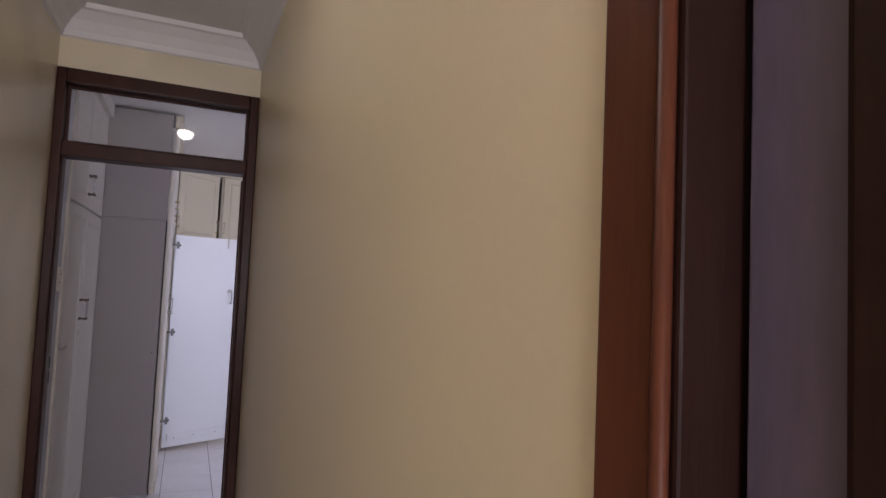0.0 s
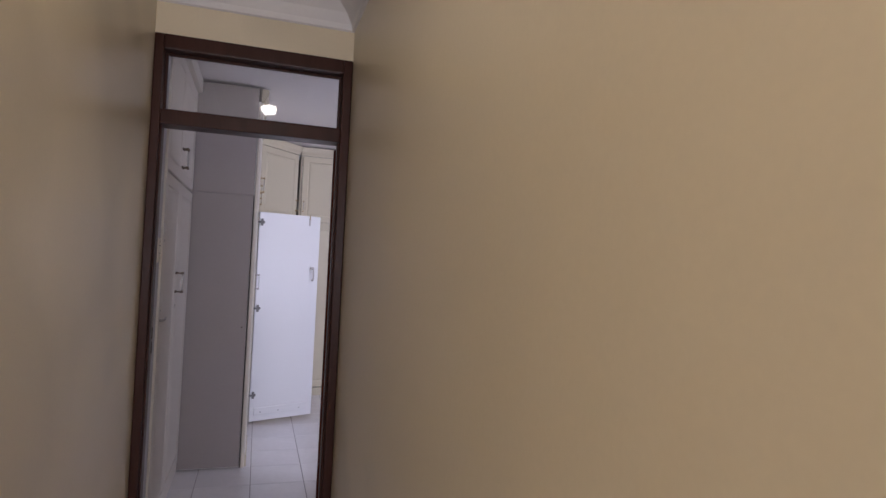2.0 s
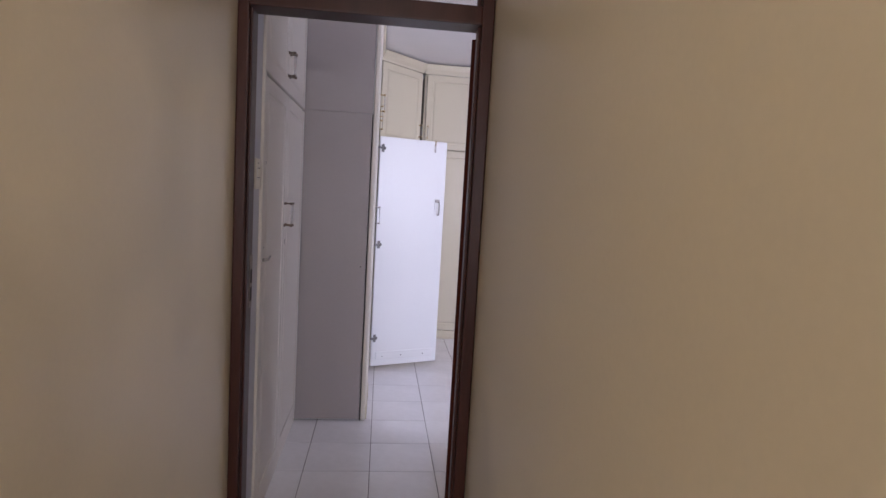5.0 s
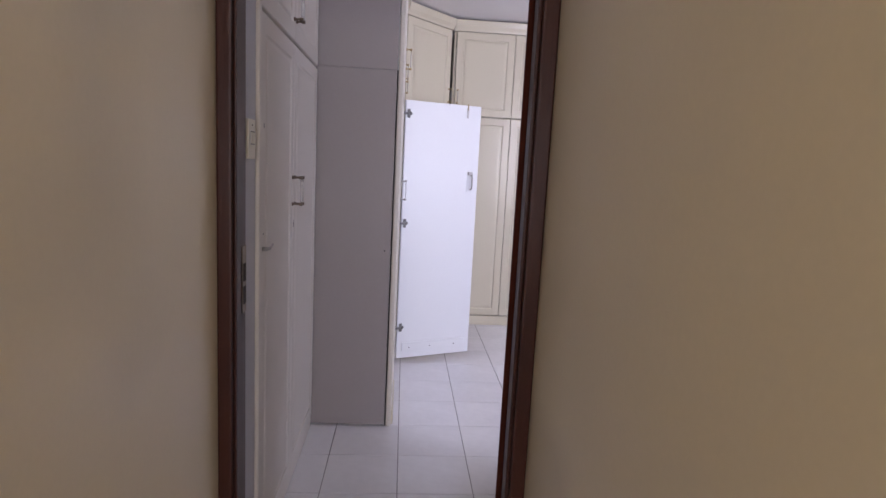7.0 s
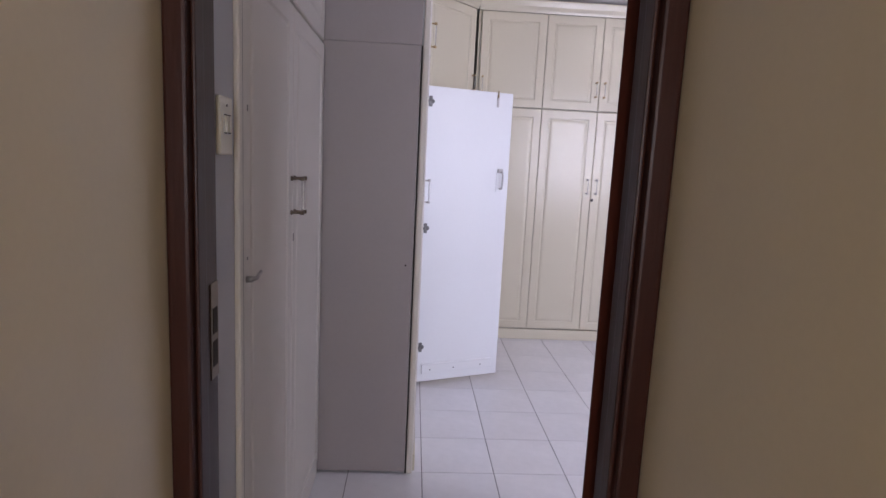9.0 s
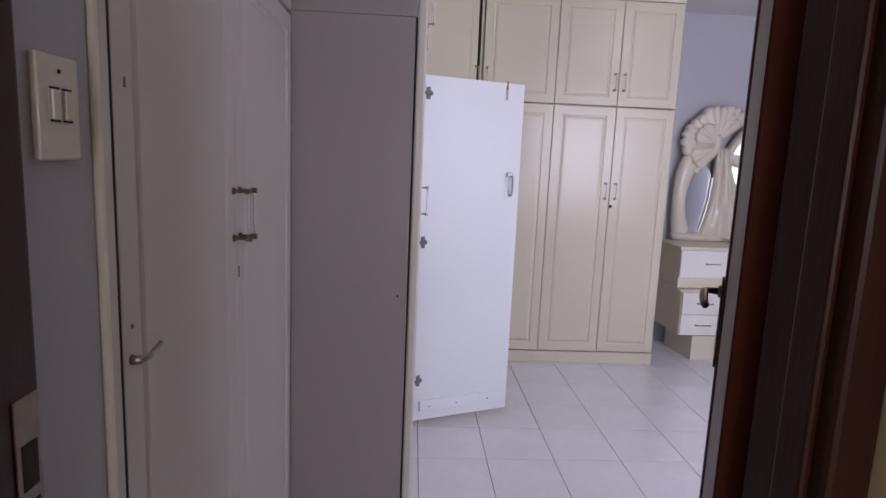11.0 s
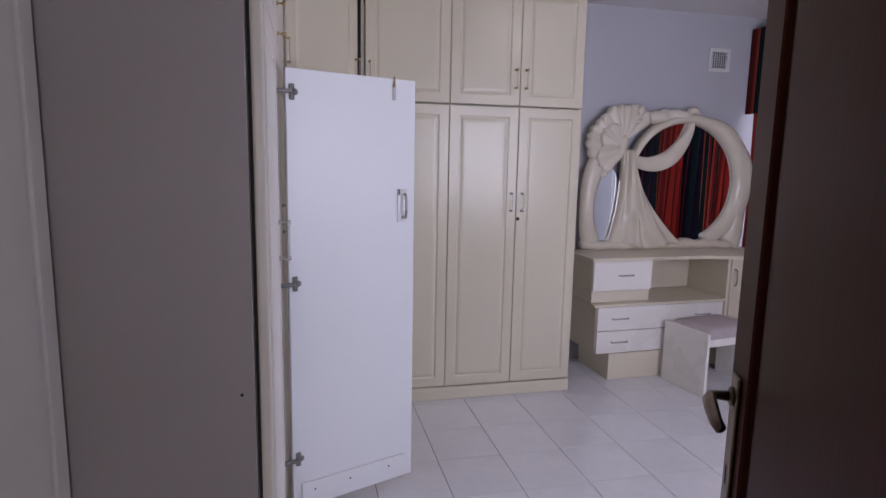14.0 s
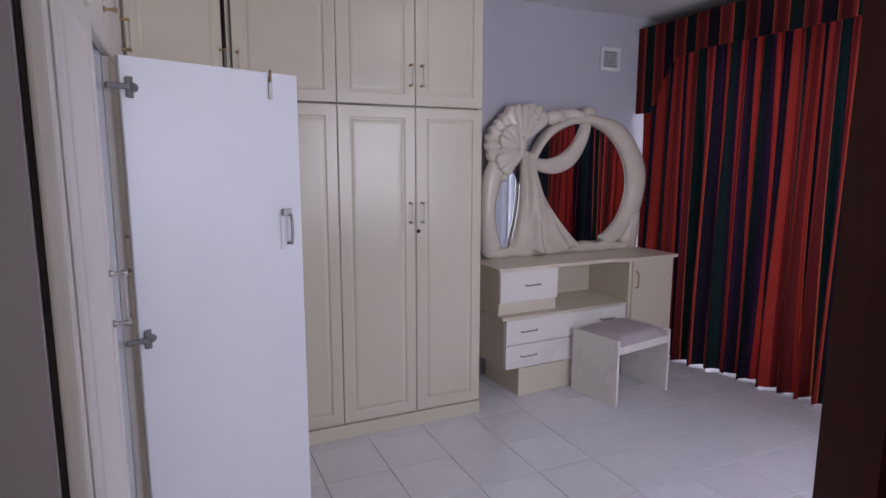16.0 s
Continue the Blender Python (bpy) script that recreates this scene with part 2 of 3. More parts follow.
def nested(w, h, t, loops, bm=None):
    """A slab of w x h, thickness t, its front at y = 0 facing -y; loops: (inset, depth) of the moulding on its front."""
    bm = bm or bmesh.new()
    rows = []
    for ins, dep in loops:
        rows.append([bm.verts.new(p) for p in ((ins, dep, ins), (w - ins, dep, ins), (w - ins, dep, h - ins), (ins, dep, h - ins))])
    back = [bm.verts.new(p) for p in ((0, t, 0), (w, t, 0), (w, t, h), (0, t, h))]
    rows.insert(0, back)
    for a, b in zip(rows, rows[1:]):
        for k in range(4):
            bm.faces.new((a[k], a[(k + 1) % 4], b[(k + 1) % 4], b[k]))
    bm.faces.new(rows[-1])
    bm.faces.new(back[::-1])
    return bm


ROUTED = [(0.0, 0.004), (0.004, 0.0), (0.058, 0.0), (0.064, 0.005), (0.070, 0.005), (0.080, 0.001), (0.092, 0.0)]


def structure(name, bm, mat, label, category="", smooth=False):
    return tagged(mesh_ob(name, bm, mat, smooth), label, category, kind="structure")


# ---- the setting ----
XL, XR, YD = 0.575, 1.430, 2.965        # corridor walls and the door wall
CEIL_H, CEIL_B = 2.66, 2.622           # ceilings of corridor and bedroom
XE, YN = 4.98, 7.10                    # bedroom walls: window side, far side
YB = 3.12                              # bedroom side of the door wall

structure("wall_west", box(XL - 0.15, -2.1, 0, XL, YD, CEIL_H), M_CREAM, "cream painted plaster wall of the corridor", "wall")
structure("wall_east", box(XR, 0.266, 0, XR + 0.15, YD, CEIL_H), M_CREAM, "cream painted plaster wall of the corridor with faint stains", "wall")
bm = box(XR, -2.1, 0, XR + 0.15, -0.57, CEIL_H)
box(XR, -0.57, 2.08, XR + 0.15, 0.266, CEIL_H, bm=bm)
structure("wall_east_lobby", bm, M_CREAM, "cream painted wall around the side doorway", "wall")
bm = box(XL - 0.15, -2.25, 0, XR + 0.15, -2.1, 0.85)
box(XL - 0.15, -2.25, 2.05, XR + 0.15, -2.1, CEIL_H, bm=bm)
box(XL - 0.15, -2.25, 0.85, 0.6, -2.1, 2.05, bm=bm)
box(1.4, -2.25, 0.85, XR + 0.15, -2.1, 2.05, bm=bm)
structure("wall_south", bm, M_CREAM, "unseen cream painted end wall with an added window opening", "wall")
structure("ceiling", box(XL - 0.15, -2.25, CEIL_H, XR + 0.15, YD, CEIL_H + 0.1), M_CEIL, "white painted corridor ceiling", "ceiling")
structure("wall_door", box(XL - 0.15, YD, 2.394, XR + 0.15, YB, CEIL_H + 0.1), M_CREAM, "cream painted wall above the door frame", "wall")
bm = box(XR, YD, 0, XE + 0.2, YB, 0.95)
box(XR, YD, 2.15, XE + 0.2, YB, CEIL_H + 0.1, bm=bm)
box(XR, YD, 0.95, 2.5, YB, 2.15, bm=bm)
box(3.9, YD, 0.95, XE + 0.2, YB, 2.15, bm=bm)
structure("wall_door_side", bm, M_LILAC, "pale painted bedroom wall with an added, unseen second window", "wall")
structure("wall_nib", box(0.2, 3.096, 0, 0.603, 3.238, 2.62), M_LILAC, "pale painted wall nib carrying the light switch", "wall")
structure("wall_bedroom_west", box(0.0, 3.1, 0, 0.03, YN + 0.15, CEIL_B), M_LILAC, "pale painted wall behind the wardrobes", "wall")
structure("wall_north", box(0.0, YN, 0, XE + 0.2, YN + 0.15, CEIL_B), M_LILAC, "pale lilac-white painted bedroom wall", "wall")
structure("ceiling_bedroom", box(0.0, YB, CEIL_B, XE + 0.2, YN + 0.15, CEIL_B + 0.1), M_CEIL, "flat white bedroom ceiling", "ceiling")
WY0, WY1, WZ0, WZ1 = 4.09, 7.02, 0.12, 2.30
bm = box(XE, YB, 0, XE + 0.2, YN, WZ0)
box(XE, YB, WZ1, XE + 0.2, YN, CEIL_B, bm=bm)
box(XE, YB, WZ0, XE + 0.2, WY0, WZ1, bm=bm)
box(XE, WY1, WZ0, XE + 0.2, YN, WZ1, bm=bm)
structure("wall_window", bm, M_LILAC, "pale painted bedroom wall with a wide window opening", "wall")

# coved cornice of the corridor
def cove(x, y0, y1, sx, name):
    prof = [(0, 2.530), (0.012, 2.535), (0.018, 2.560), (0.045, 2.602), (0.085, 2.635), (0.10, 2.640), (0.108, 2.66), (0, 2.66)]
    b = bmesh.new()
    a = [b.verts.new((x + sx * p, y0, z)) for p, z in prof]
    c = [b.verts.new((x + sx * p, y1, z)) for p, z in prof]
    for k in range(len(prof)):
        q = (k + 1) % len(prof)
        b.faces.new((a[k], a[q], c[q], c[k]))
    b.faces.new(a)
    b.faces.new(c[::-1])
    return structure(name, b, M_CEIL, "white moulded plaster cornice", "cornice")


cove(XL, -2.1, YD, 1, "cornice_west")
cove(XR, -2.1, YD, -1, "cornice_east")
prof = [(0, 2.530), (0.012, 2.535), (0.018, 2.560), (0.045, 2.602), (0.085, 2.635), (0.10, 2.640), (0.108, 2.66), (0, 2.66)]
b = bmesh.new()
a = [b.verts.new((XL + 0.001 + p, YD - p, z)) for p, z in prof]
c = [b.verts.new((XR - 0.001 - p, YD - p, z)) for p, z in prof]
for k in range(len(prof)):
    q = (k + 1) % len(prof)
    b.faces.new((a[k], a[q], c[q], c[k]))
structure("cornice_north", b, M_CEIL, "white moulded plaster cornice", "cornice")

# door frame with fanlight
frame_ob = base("door_frame", 1.0, 3.02, 0, 0, "dark mahogany door frame with a glazed fanlight", "door frame")
frame_ob["kind"] = "structure"


def local(bm, e):
    bmesh.ops.transform(bm, matrix=e.matrix_world.inverted(), verts=bm.verts)
    return bm


def at(name, bm, mat, e, label="", smooth=False):
    return part(name, local(bm, e), mat, e, label, smooth)


FY0, FY1 = 2.953, 3.075
PL1, PR0 = 0.614, 1.386              # inner faces of the two posts
at("post", box(XL + 0.001, FY0, 0, PL1, 3.094, 2.392, 0.006, 2), M_WOOD, frame_ob)
at("post", box(PR0, FY0, 0, XR - 0.001, FY1, 2.392, 0.006, 2), M_WOOD, frame_ob)
at("stop", box(PR0 - 0.010, FY0 + 0.02, 0, PR0 - 0.0002, FY0 + 0.062, 1.999, 0.004, 2), M_WOOD, frame_ob)
at("stop", box(PL1 + 0.0002, FY0 + 0.02, 0, PL1 + 0.008, FY0 + 0.062, 1.999, 0.004, 2), M_WOOD, frame_ob)
at("head", box(PL1, FY0, 2.326, PR0, 3.064, 2.392, 0.006, 2), M_WOOD, frame_ob)
at("transom_bar", box(PL1, FY0 - 0.004, 2.000, PR0, 3.064, 2.063, 0.006, 2), M_WOOD, frame_ob)
g = at("pane", box(PL1, 3.026, 2.063, PR0, 3.031, 2.326), M_GLASS, frame_ob, "clear fanlight pane")
g.visible_shadow = False
for q in ((PL1, 3.010, 2.063, PL1 + 0.012, 3.025, 2.326), (PR0 - 0.012, 3.010, 2.063, PR0, 3.025, 2.326), (PL1 + 0.013, 3.010, 2.314, PR0 - 0.013, 3.025, 2.326), (PL1 + 0.013, 3.010, 2.0632, PR0 - 0.013, 3.025, 2.078)):
    at("bead", box(*q, 0.002), M_WOOD, frame_ob)
at("strike_plate", box(PL1 + 0.0002, 3.048, 0.97, PL1 + 0.0025, 3.088, 1.16, 0.001), M_BRONZE, frame_ob, "worn metal strike plate with dark slots")
for z0, z1 in ((0.995, 1.045), (1.06, 1.11)):
    at("keep_slot", box(PL1 + 0.0026, 3.056, z0, PL1 + 0.0035, 3.080, z1), M_GAP, frame_ob)

# ---- floor ----
bm = box(XL - 0.15, -2.25, -0.12, XR + 0.15, 2.96, -0.006)
box(0.0, 2.96, -0.12, XE + 0.2, YN + 0.15, -0.006, bm=bm)
floor = structure("floor", bm, M_GROUT, "grey-jointed white glazed tile floor", "floor")

# ---- bedroom door, open ----
LX, LY, LA = 1.375, 3.110, -28.6        # hinge line and turn of the leaf from straight ahead
door_leaf = base("door_1", LX, LY, 0, LA, "glossy dark mahogany panelled bedroom door standing wide open", "door")
LWID, LTOP = 0.863, 1.99
lf = part("leaf", nested(LWID, LTOP - 0.012, 0.038, [(0.0, 0.003), (0.003, 0.0), (0.100, 0.0), (0.104, 0.003), (0.108, 0.011), (0.122, 0.013), (0.132, 0.006), (0.150, 0.004)]), M_DOOR, door_leaf)
lf.matrix_basis = pose(0, LWID, 0.012, 0, 0, -90)
part("lock_edge", box(0.006, LWID + 0.0002, 0.93, 0.032, LWID + 0.002, 1.14), M_CHROME, door_leaf, "worn metal lock forend")
HY = LWID - 0.05
plate = part("handle_plate", box(-0.0065, HY - 0.021, 0.945, -0.0002, HY + 0.021, 1.165, 0.003, 2), M_BRONZE, door_leaf, "dark bronze handle plate with keyhole")
part("keyhole", box(-0.0071, HY - 0.004, 0.985, -0.0066, HY + 0.004, 1.015), M_GAP, plate)
part("rose", tube([(-0.0066, HY, 1.13), (-0.011, HY, 1.13), (-0.013, HY, 1.13)], [0.016, 0.015, 0.011], 16), M_BRONZE, plate, "", True)
part("lever", tube([(-0.012, HY, 1.13), (-0.030, HY, 1.13), (-0.038, HY - 0.003, 1.13), (-0.043, HY - 0.014, 1.128), (-0.043, HY - 0.04, 1.122), (-0.040, HY - 0.065, 1.112), (-0.036, HY - 0.080, 1.108)], [0.008, 0.007, 0.008, 0.009, 0.009, 0.008, 0.007], 10, flat=1.2), M_BRONZE, plate, "dull bronze lever handle", True)
for hz in (0.25, 1.25, 1.80):
    part("hinge", tube([(0.043, -0.004, hz - 0.05), (0.043, -0.004, hz + 0.05)], 0.007, 10), M_GAP, door_leaf)

# ---- doorway beside the start of the corridor ----
near = base("side_door_frame", XR, -0.13, 0, 0, "dark reddish wooden door frame at the corridor's start", "door frame")
near["kind"] = "structure"
for y0, y1, y2 in ((0.252, 0.303, 0.246), (-0.606, -0.572, -0.575)):
    at("architrave", box(XR - 0.009, y0, 0, XR - 0.0005, y1, 2.11, 0.003, 2), M_REDWOOD, near)
    at("architrave_bead", tube([(XR - 0.006, y2, 0), (XR - 0.006, y2, 2.08)], 0.006, 8), M_REDWOOD, near, "", True)
# this jamb takes the wood with shade in its colour, the other plain frame wood
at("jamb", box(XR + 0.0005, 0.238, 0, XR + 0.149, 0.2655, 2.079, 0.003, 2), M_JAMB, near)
at("jamb", box(XR + 0.0005, -0.5695, 0, XR + 0.149, -0.540, 2.079, 0.003, 2), M_WOOD, near)
at("head", box(XR + 0.0005, -0.5395, 2.045, XR + 0.149, 0.2355, 2.079, 0.003, 2), M_WOOD, near)
side_leaf = base("door_2", XR + 0.05, 0.233, 0, -90, "dark scuffed panelled wooden door, closed, beside the corridor", "door")
part("leaf", nested(0.765, 2.03, 0.04, [(0.0, 0.003), (0.003, 0.0), (0.063, 0.0), (0.068, 0.010), (0.078, 0.012), (0.084, 0.005), (0.090, 0.013), (0.12, 0.013)]), M_SIDE, side_leaf).location.z = 0.01
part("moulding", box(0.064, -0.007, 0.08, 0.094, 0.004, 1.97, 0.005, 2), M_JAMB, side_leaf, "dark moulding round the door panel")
# bead in the sheen colour, for the moulding's highlight
part("moulding_bead", box(0.0945, -0.002, 0.11, 0.098, 0.004, 1.94, 0.001, 1), M_SIDE, side_leaf)
# ---- small fittings ----
sw = base("light_switch", 0.603, 3.124, 1.398, 0, "ivory plastic two-gang rocker light switch on the nib", "light switch")
part("plate", box(0.0003, 0.0, 0.0, 0.010, 0.074, 0.113, 0.003, 2), M_IVORY, sw)
for yy in (0.018, 0.041):
    part("surround", box(0.0102, yy - 0.003, 0.040, 0.0112, yy + 0.017, 0.080, 0.0004), M_VENT, sw)
    rk = part("rocker", box(0.0113, yy, 0.044, 0.0150, yy + 0.014, 0.076, 0.002, 2), M_IVORY, sw)
    part("slot", box(0.0113, yy - 0.002, 0.0762, 0.0118, yy + 0.016, 0.0785), M_GAP, sw)
    part("slot", box(0.0113, yy - 0.002, 0.0415, 0.0118, yy + 0.016, 0.0438), M_GAP, sw)
part("screw", tube([(0.0101, 0.037, 0.096), (0.0112, 0.037, 0.096)], 0.0025, 8), M_GAP, sw)


def ceiling_lamp(x, y, top, glow):
    e = base("ceiling_lamp", x, y, top, 0, "round ceiling lamp with a frosted lit glass bowl", "ceiling lamp", "ceiling lamps")
    part("rose", tube([(0, 0, 0), (0, 0, -0.012), (0, 0, -0.03)], [0.075, 0.078, 0.06], 28), M_IVORY, e, "", True)
    part("bowl", tube([(0, 0, -0.031), (0, 0, -0.05), (0, 0, -0.075), (0, 0, -0.09), (0, 0, -0.097)], [0.055, 0.062, 0.05, 0.03, 0.006], 28), glow, e, "frosted glass bowl, lit", True)
    return e


ceiling_lamp(1.066, 1.04, CEIL_H, M_LAMP)
ceiling_lamp(2.85, 4.95, CEIL_B, M_LAMP2)


# ---- wardrobe pieces ----
def bow_handle(parent, x, z, name="handle", length=0.105, mat=None, out=0.03):
    """An upright handle on a door front that faces -y, in the door's own axes: two metal posts and a clear bar."""
    for dz in (-length / 2, length / 2):
        b = tube([(x, 0.0, z + dz), (x, -0.005, z + dz), (x, -0.007, z + dz), (x, -out + 0.010, z + dz), (x, -out + 0.008, z + dz), (x, -out - 0.004, z + dz)], [0.0080, 0.0072, 0.0038, 0.0038, 0.0066, 0.0066], 12)
        part("handle_post", b, mat or M_BRONZE, parent, "", True)
    bar = tube([(x, -out + 0.002, z - length / 2 + 0.008), (x, -out + 0.002, z + length / 2 - 0.008)], 0.0032, 8)
    return part("handle_bar", bar, M_ACRYL, parent, "clear acrylic bar", True)


def routed_door(name, e, x, z, w, h, mat, t=0.02):
    o = part(name, nested(w, h, t, ROUTED), mat, e)
    o.matrix_basis = pose(x, 0, z)
    return o


LOW0, LOW1, UP0, UP1, TOP = 0.088, 1.820, 1.828, 2.515, 2.606


def wardrobe_unit(x, y, rz, w, depth, doors, label, low=True, up=True, handles=None, uphandles=None, lock=None, carcass=True):
    """A full-height unit: local x along its front, the front faces local -y; doors: list of (x0, x1)."""
    e = base("wardrobe_unit", x, y, 0, rz, label, "wardrobe", "built-in wardrobes")
    # fronts turned to the window get the lacquer with daylight in its colour
    face = M_PALE if rz == 90 else M_LACQ
    if carcass:
        t = 0.018
        part("side_panel", box(0.0, 0.0215, 0, t, depth, TOP - 0.09), M_WHITE if rz == 90 else M_LACQ, e)
        part("side_panel", box(w - t, 0.0215, 0, w, depth, TOP - 0.09), M_WHITE if rz == 90 else M_LACQ, e)
        part("back_panel", box(t, depth - 0.01, 0.08, w - t, depth, TOP - 0.09), M_WHITE, e)
        part("shelf_board", box(t, 0.065, LOW1 - 0.006, w - t, depth - 0.011, LOW1 + 0.010), M_LACQ, e)
        part("top_board", box(t, 0.0225, UP1 - 0.018, w - t, depth - 0.011, UP1 - 0.001), M_LACQ, e)
    part("plinth", box(0.0, -0.006, 0, w, 0.0205, LOW0 - 0.006, 0.003, 1), M_LACQ, e)
    cr = bmesh.new()
    pr = [(0.02, UP1 + 0.004), (-0.002, UP1 + 0.004), (-0.006, UP1 + 0.02), (-0.022, UP1 + 0.045), (-0.03, TOP - 0.012), (-0.03, TOP), (0.02, TOP)]
    a = [cr.verts.new((0, p, z)) for p, z in pr]
    c = [cr.verts.new((w, p, z)) for p, z in pr]
    for k in range(len(pr)):
        q = (k + 1) % len(pr)
        cr.faces.new((a[k], a[q], c[q], c[k]))
    cr.faces.new(a)
    cr.faces.new(c[::-1])
    part("crown", cr, M_LACQ, e)
    for k, (x0, x1) in enumerate(doors):
        if low:
            d = routed_door("door", e, x0 + 0.0015, LOW0, x1 - x0 - 0.003, LOW1 - LOW0, face)
            if handles and handles[k] is not None:
                bow_handle(d, handles[k] - x0, 1.25 - LOW0, mat=M_CHROME)
        if up:
            d = routed_door("upper_door", e, x0 + 0.0015, UP0, x1 - x0 - 0.003, UP1 - UP0, face)
            if uphandles and uphandles[k] is not None:
                bow_handle(d, uphandles[k] - x0, 1.985 - UP0, mat=M_BRASS)
    if lock is not None:
        b = tube([(lock, 0.001, 1.145), (lock, -0.004, 1.145)], [0.012, 0.011], 14)
        part("cam_lock", b, M_GAP, e)
    return e


# far wardrobe, three doors
FX0, FX1, FYF = 1.425, 2.788, 6.49
wardrobe_unit(FX0, FYF, 0, FX1 - FX0, YN - FYF - 0.004, [(0.02, 0.517), (0.517, 0.950), (0.950, 1.363)], "cream lacquered wardrobe with routed panel doors, all closed",
              handles=[None, 0.950 - 0.035, 0.950 + 0.035], uphandles=[0.045, 0.950 - 0.03, 0.950 + 0.035], lock=0.965)
# diagonal corner unit between the two runs
DX0, DY0 = 1.022, 6.035
DW = math.hypot(FX0 - 0.012 - DX0, FYF - 0.012 - DY0)
DA = math.degrees(math.atan2(FYF - 0.012 - DY0, FX0 - 0.012 - DX0))
wardrobe_unit(DX0, DY0, DA, DW, 0.5, [(0.015, DW - 0.012)], "cream lacquered diagonal corner wardrobe, closed", handles=[DW - 0.05], uphandles=[DW - 0.035], carcass=False)
# run along the west wall: closed, open, closed
BX = 1.02
UN = [(4.435, 4.885), (4.885, 5.420), (5.420, 6.03)]
for k, (y0, y1) in enumerate(UN):
    w = y1 - y0
    unit_b = wardrobe_unit(BX + (0.014 if k == 0 else 0.0), y0, 90, w, 0.44, [(0.012 if k == 0 else 0.0, w)], ("cream lacquered wardrobe unit, door closed", "cream lacquered wardrobe unit with its tall door open", "cream lacquered wardrobe unit, door closed")[k],
                  low=(k != 1), handles=[w - 0.055 if k == 0 else 0.06], uphandles=[w - 0.05 if k != 1 else w - 0.06])
    if k == 1:
        open_unit = unit_b
# end panel that closes the run towards the door
endp = base("end_panel", 0.8, 4.40, 0, 0, "grey-white painted board closing the wardrobe's end", "end panel")
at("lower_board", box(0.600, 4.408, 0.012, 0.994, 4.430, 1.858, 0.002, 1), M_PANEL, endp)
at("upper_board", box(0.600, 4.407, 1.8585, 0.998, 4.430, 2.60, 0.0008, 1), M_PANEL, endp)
# dark strip in place of the shaded gap beside the stile
at("edge_gap_shade", box(0.996, 4.414, 0.0, 1.002, 4.4325, 1.858), M_GAP, endp)
at("edge_stile", box(1.003, 4.408, 0.0, 1.030, 4.4335, 2.50, 0.008, 3), M_PALE, endp)
at("screw_head", tube([(0.965, 4.4081, 0.955), (0.965, 4.407, 0.955)], 0.004, 8), M_GAP, endp)

# the tall open door, seen from inside
DWW = 0.567
OD = part("open_door", box(0.0, -0.018, 0.042, DWW, 0.0, 1.822, 0.004, 2), M_WHITE, open_unit, "white inner face of the tall open door")
OD.matrix_basis = open_unit.matrix_world.inverted() @ pose(1.0365, 5.407, 0, 0, 0, 21.1)
part("front_board", box(0.001, 0.0005, 0.043, DWW - 0.001, 0.006, 1.821), M_LACQ, OD)
bt = part("batten", box(0.035, -0.030, 0.095, DWW - 0.045, -0.0185, 0.155, 0.002, 1), M_WHITE, OD)
for q in (0.09, 0.25, 0.44):
    part("screw", tube([(q, -0.0302, 0.118), (q, -0.032, 0.118)], 0.004, 8), M_GAP, OD)
for hz in (0.265, 1.0, 1.735):
    h = part("cup_hinge", box(0.012, -0.024, hz - 0.028, 0.026, -0.0185, hz + 0.028, 0.002, 1), M_STEELD, OD, "steel cup hinge")
    part("wing", box(0.016, -0.0225, hz - 0.030, 0.034, -0.0186, hz - 0.010, 0.002, 1), M_STEELD, OD)
    part("wing", box(0.016, -0.0225, hz + 0.010, 0.034, -0.0186, hz + 0.030, 0.002, 1), M_STEELD, OD)
    part("cup", tube([(0.036, -0.0185, hz), (0.036, -0.0205, hz), (0.036, -0.0235, hz)], [0.013, 0.012, 0.008], 14), M_STEELD, OD, "", True)
    part("hinge_arm", box(-0.042, -0.037, hz - 0.008, 0.020, -0.0245, hz + 0.008, 0.003, 1), M_STEELD, OD)
bolt = part("flush_bolt", box(DWW - 0.112, -0.022, 1.735, DWW - 0.097, -0.0185, 1.805, 0.002, 1), M_CHROME, OD, "small steel flush bolt")
part("bolt_pin", tube([(DWW - 0.105, -0.0245, 1.79), (DWW - 0.105, -0.0245, 1.83)], 0.004, 8), M_BRASS, OD, "", True)
lp = part("lock_plate", box(DWW - 0.086, -0.021, 1.225, DWW - 0.046, -0.0185, 1.36, 0.002, 1), M_WHITE, OD, "white lock plate")
part("pull", tube([(DWW - 0.058, -0.021, 1.345), (DWW - 0.058, -0.044, 1.345), (DWW - 0.058, -0.05, 1.32), (DWW - 0.058, -0.05, 1.27), (DWW - 0.058, -0.044, 1.245), (DWW - 0.058, -0.021, 1.245)], 0.0055, 8), M_CHROME, OD, "chrome pull handle", True)
part("lock_case", box(DWW - 0.082, -0.034, 1.342, DWW - 0.048, -0.0212, 1.366, 0.002, 1), M_CHROME, OD)

# ---- wardrobe beside the switch ----
AX = 0.610
AU = base("wardrobe_unit", AX, 3.242, 0, 90, "cream lacquered wardrobe beside the door with long routed doors", "wardrobe", "built-in wardrobes")
AW = 4.402 - 3.242
part("side_stile", box(0.0, -0.004, 0, 0.026, 0.02, 2.47, 0.003, 1), M_PALE, AU)
# dark strip that paints the shade of the gap beside the first door
part("gap_shade_strip", box(0.0262, -0.001, 0.05, 0.0355, 0.02, 1.84), M_GAP, AU)
part("carcass", box(0.0, 0.0215, 0, AW, 0.52, 2.51), M_PALE, AU)
part("plinth", box(0.027, 0.004, 0, AW, 0.0205, 0.058, 0.002, 1), M_PALE, AU)
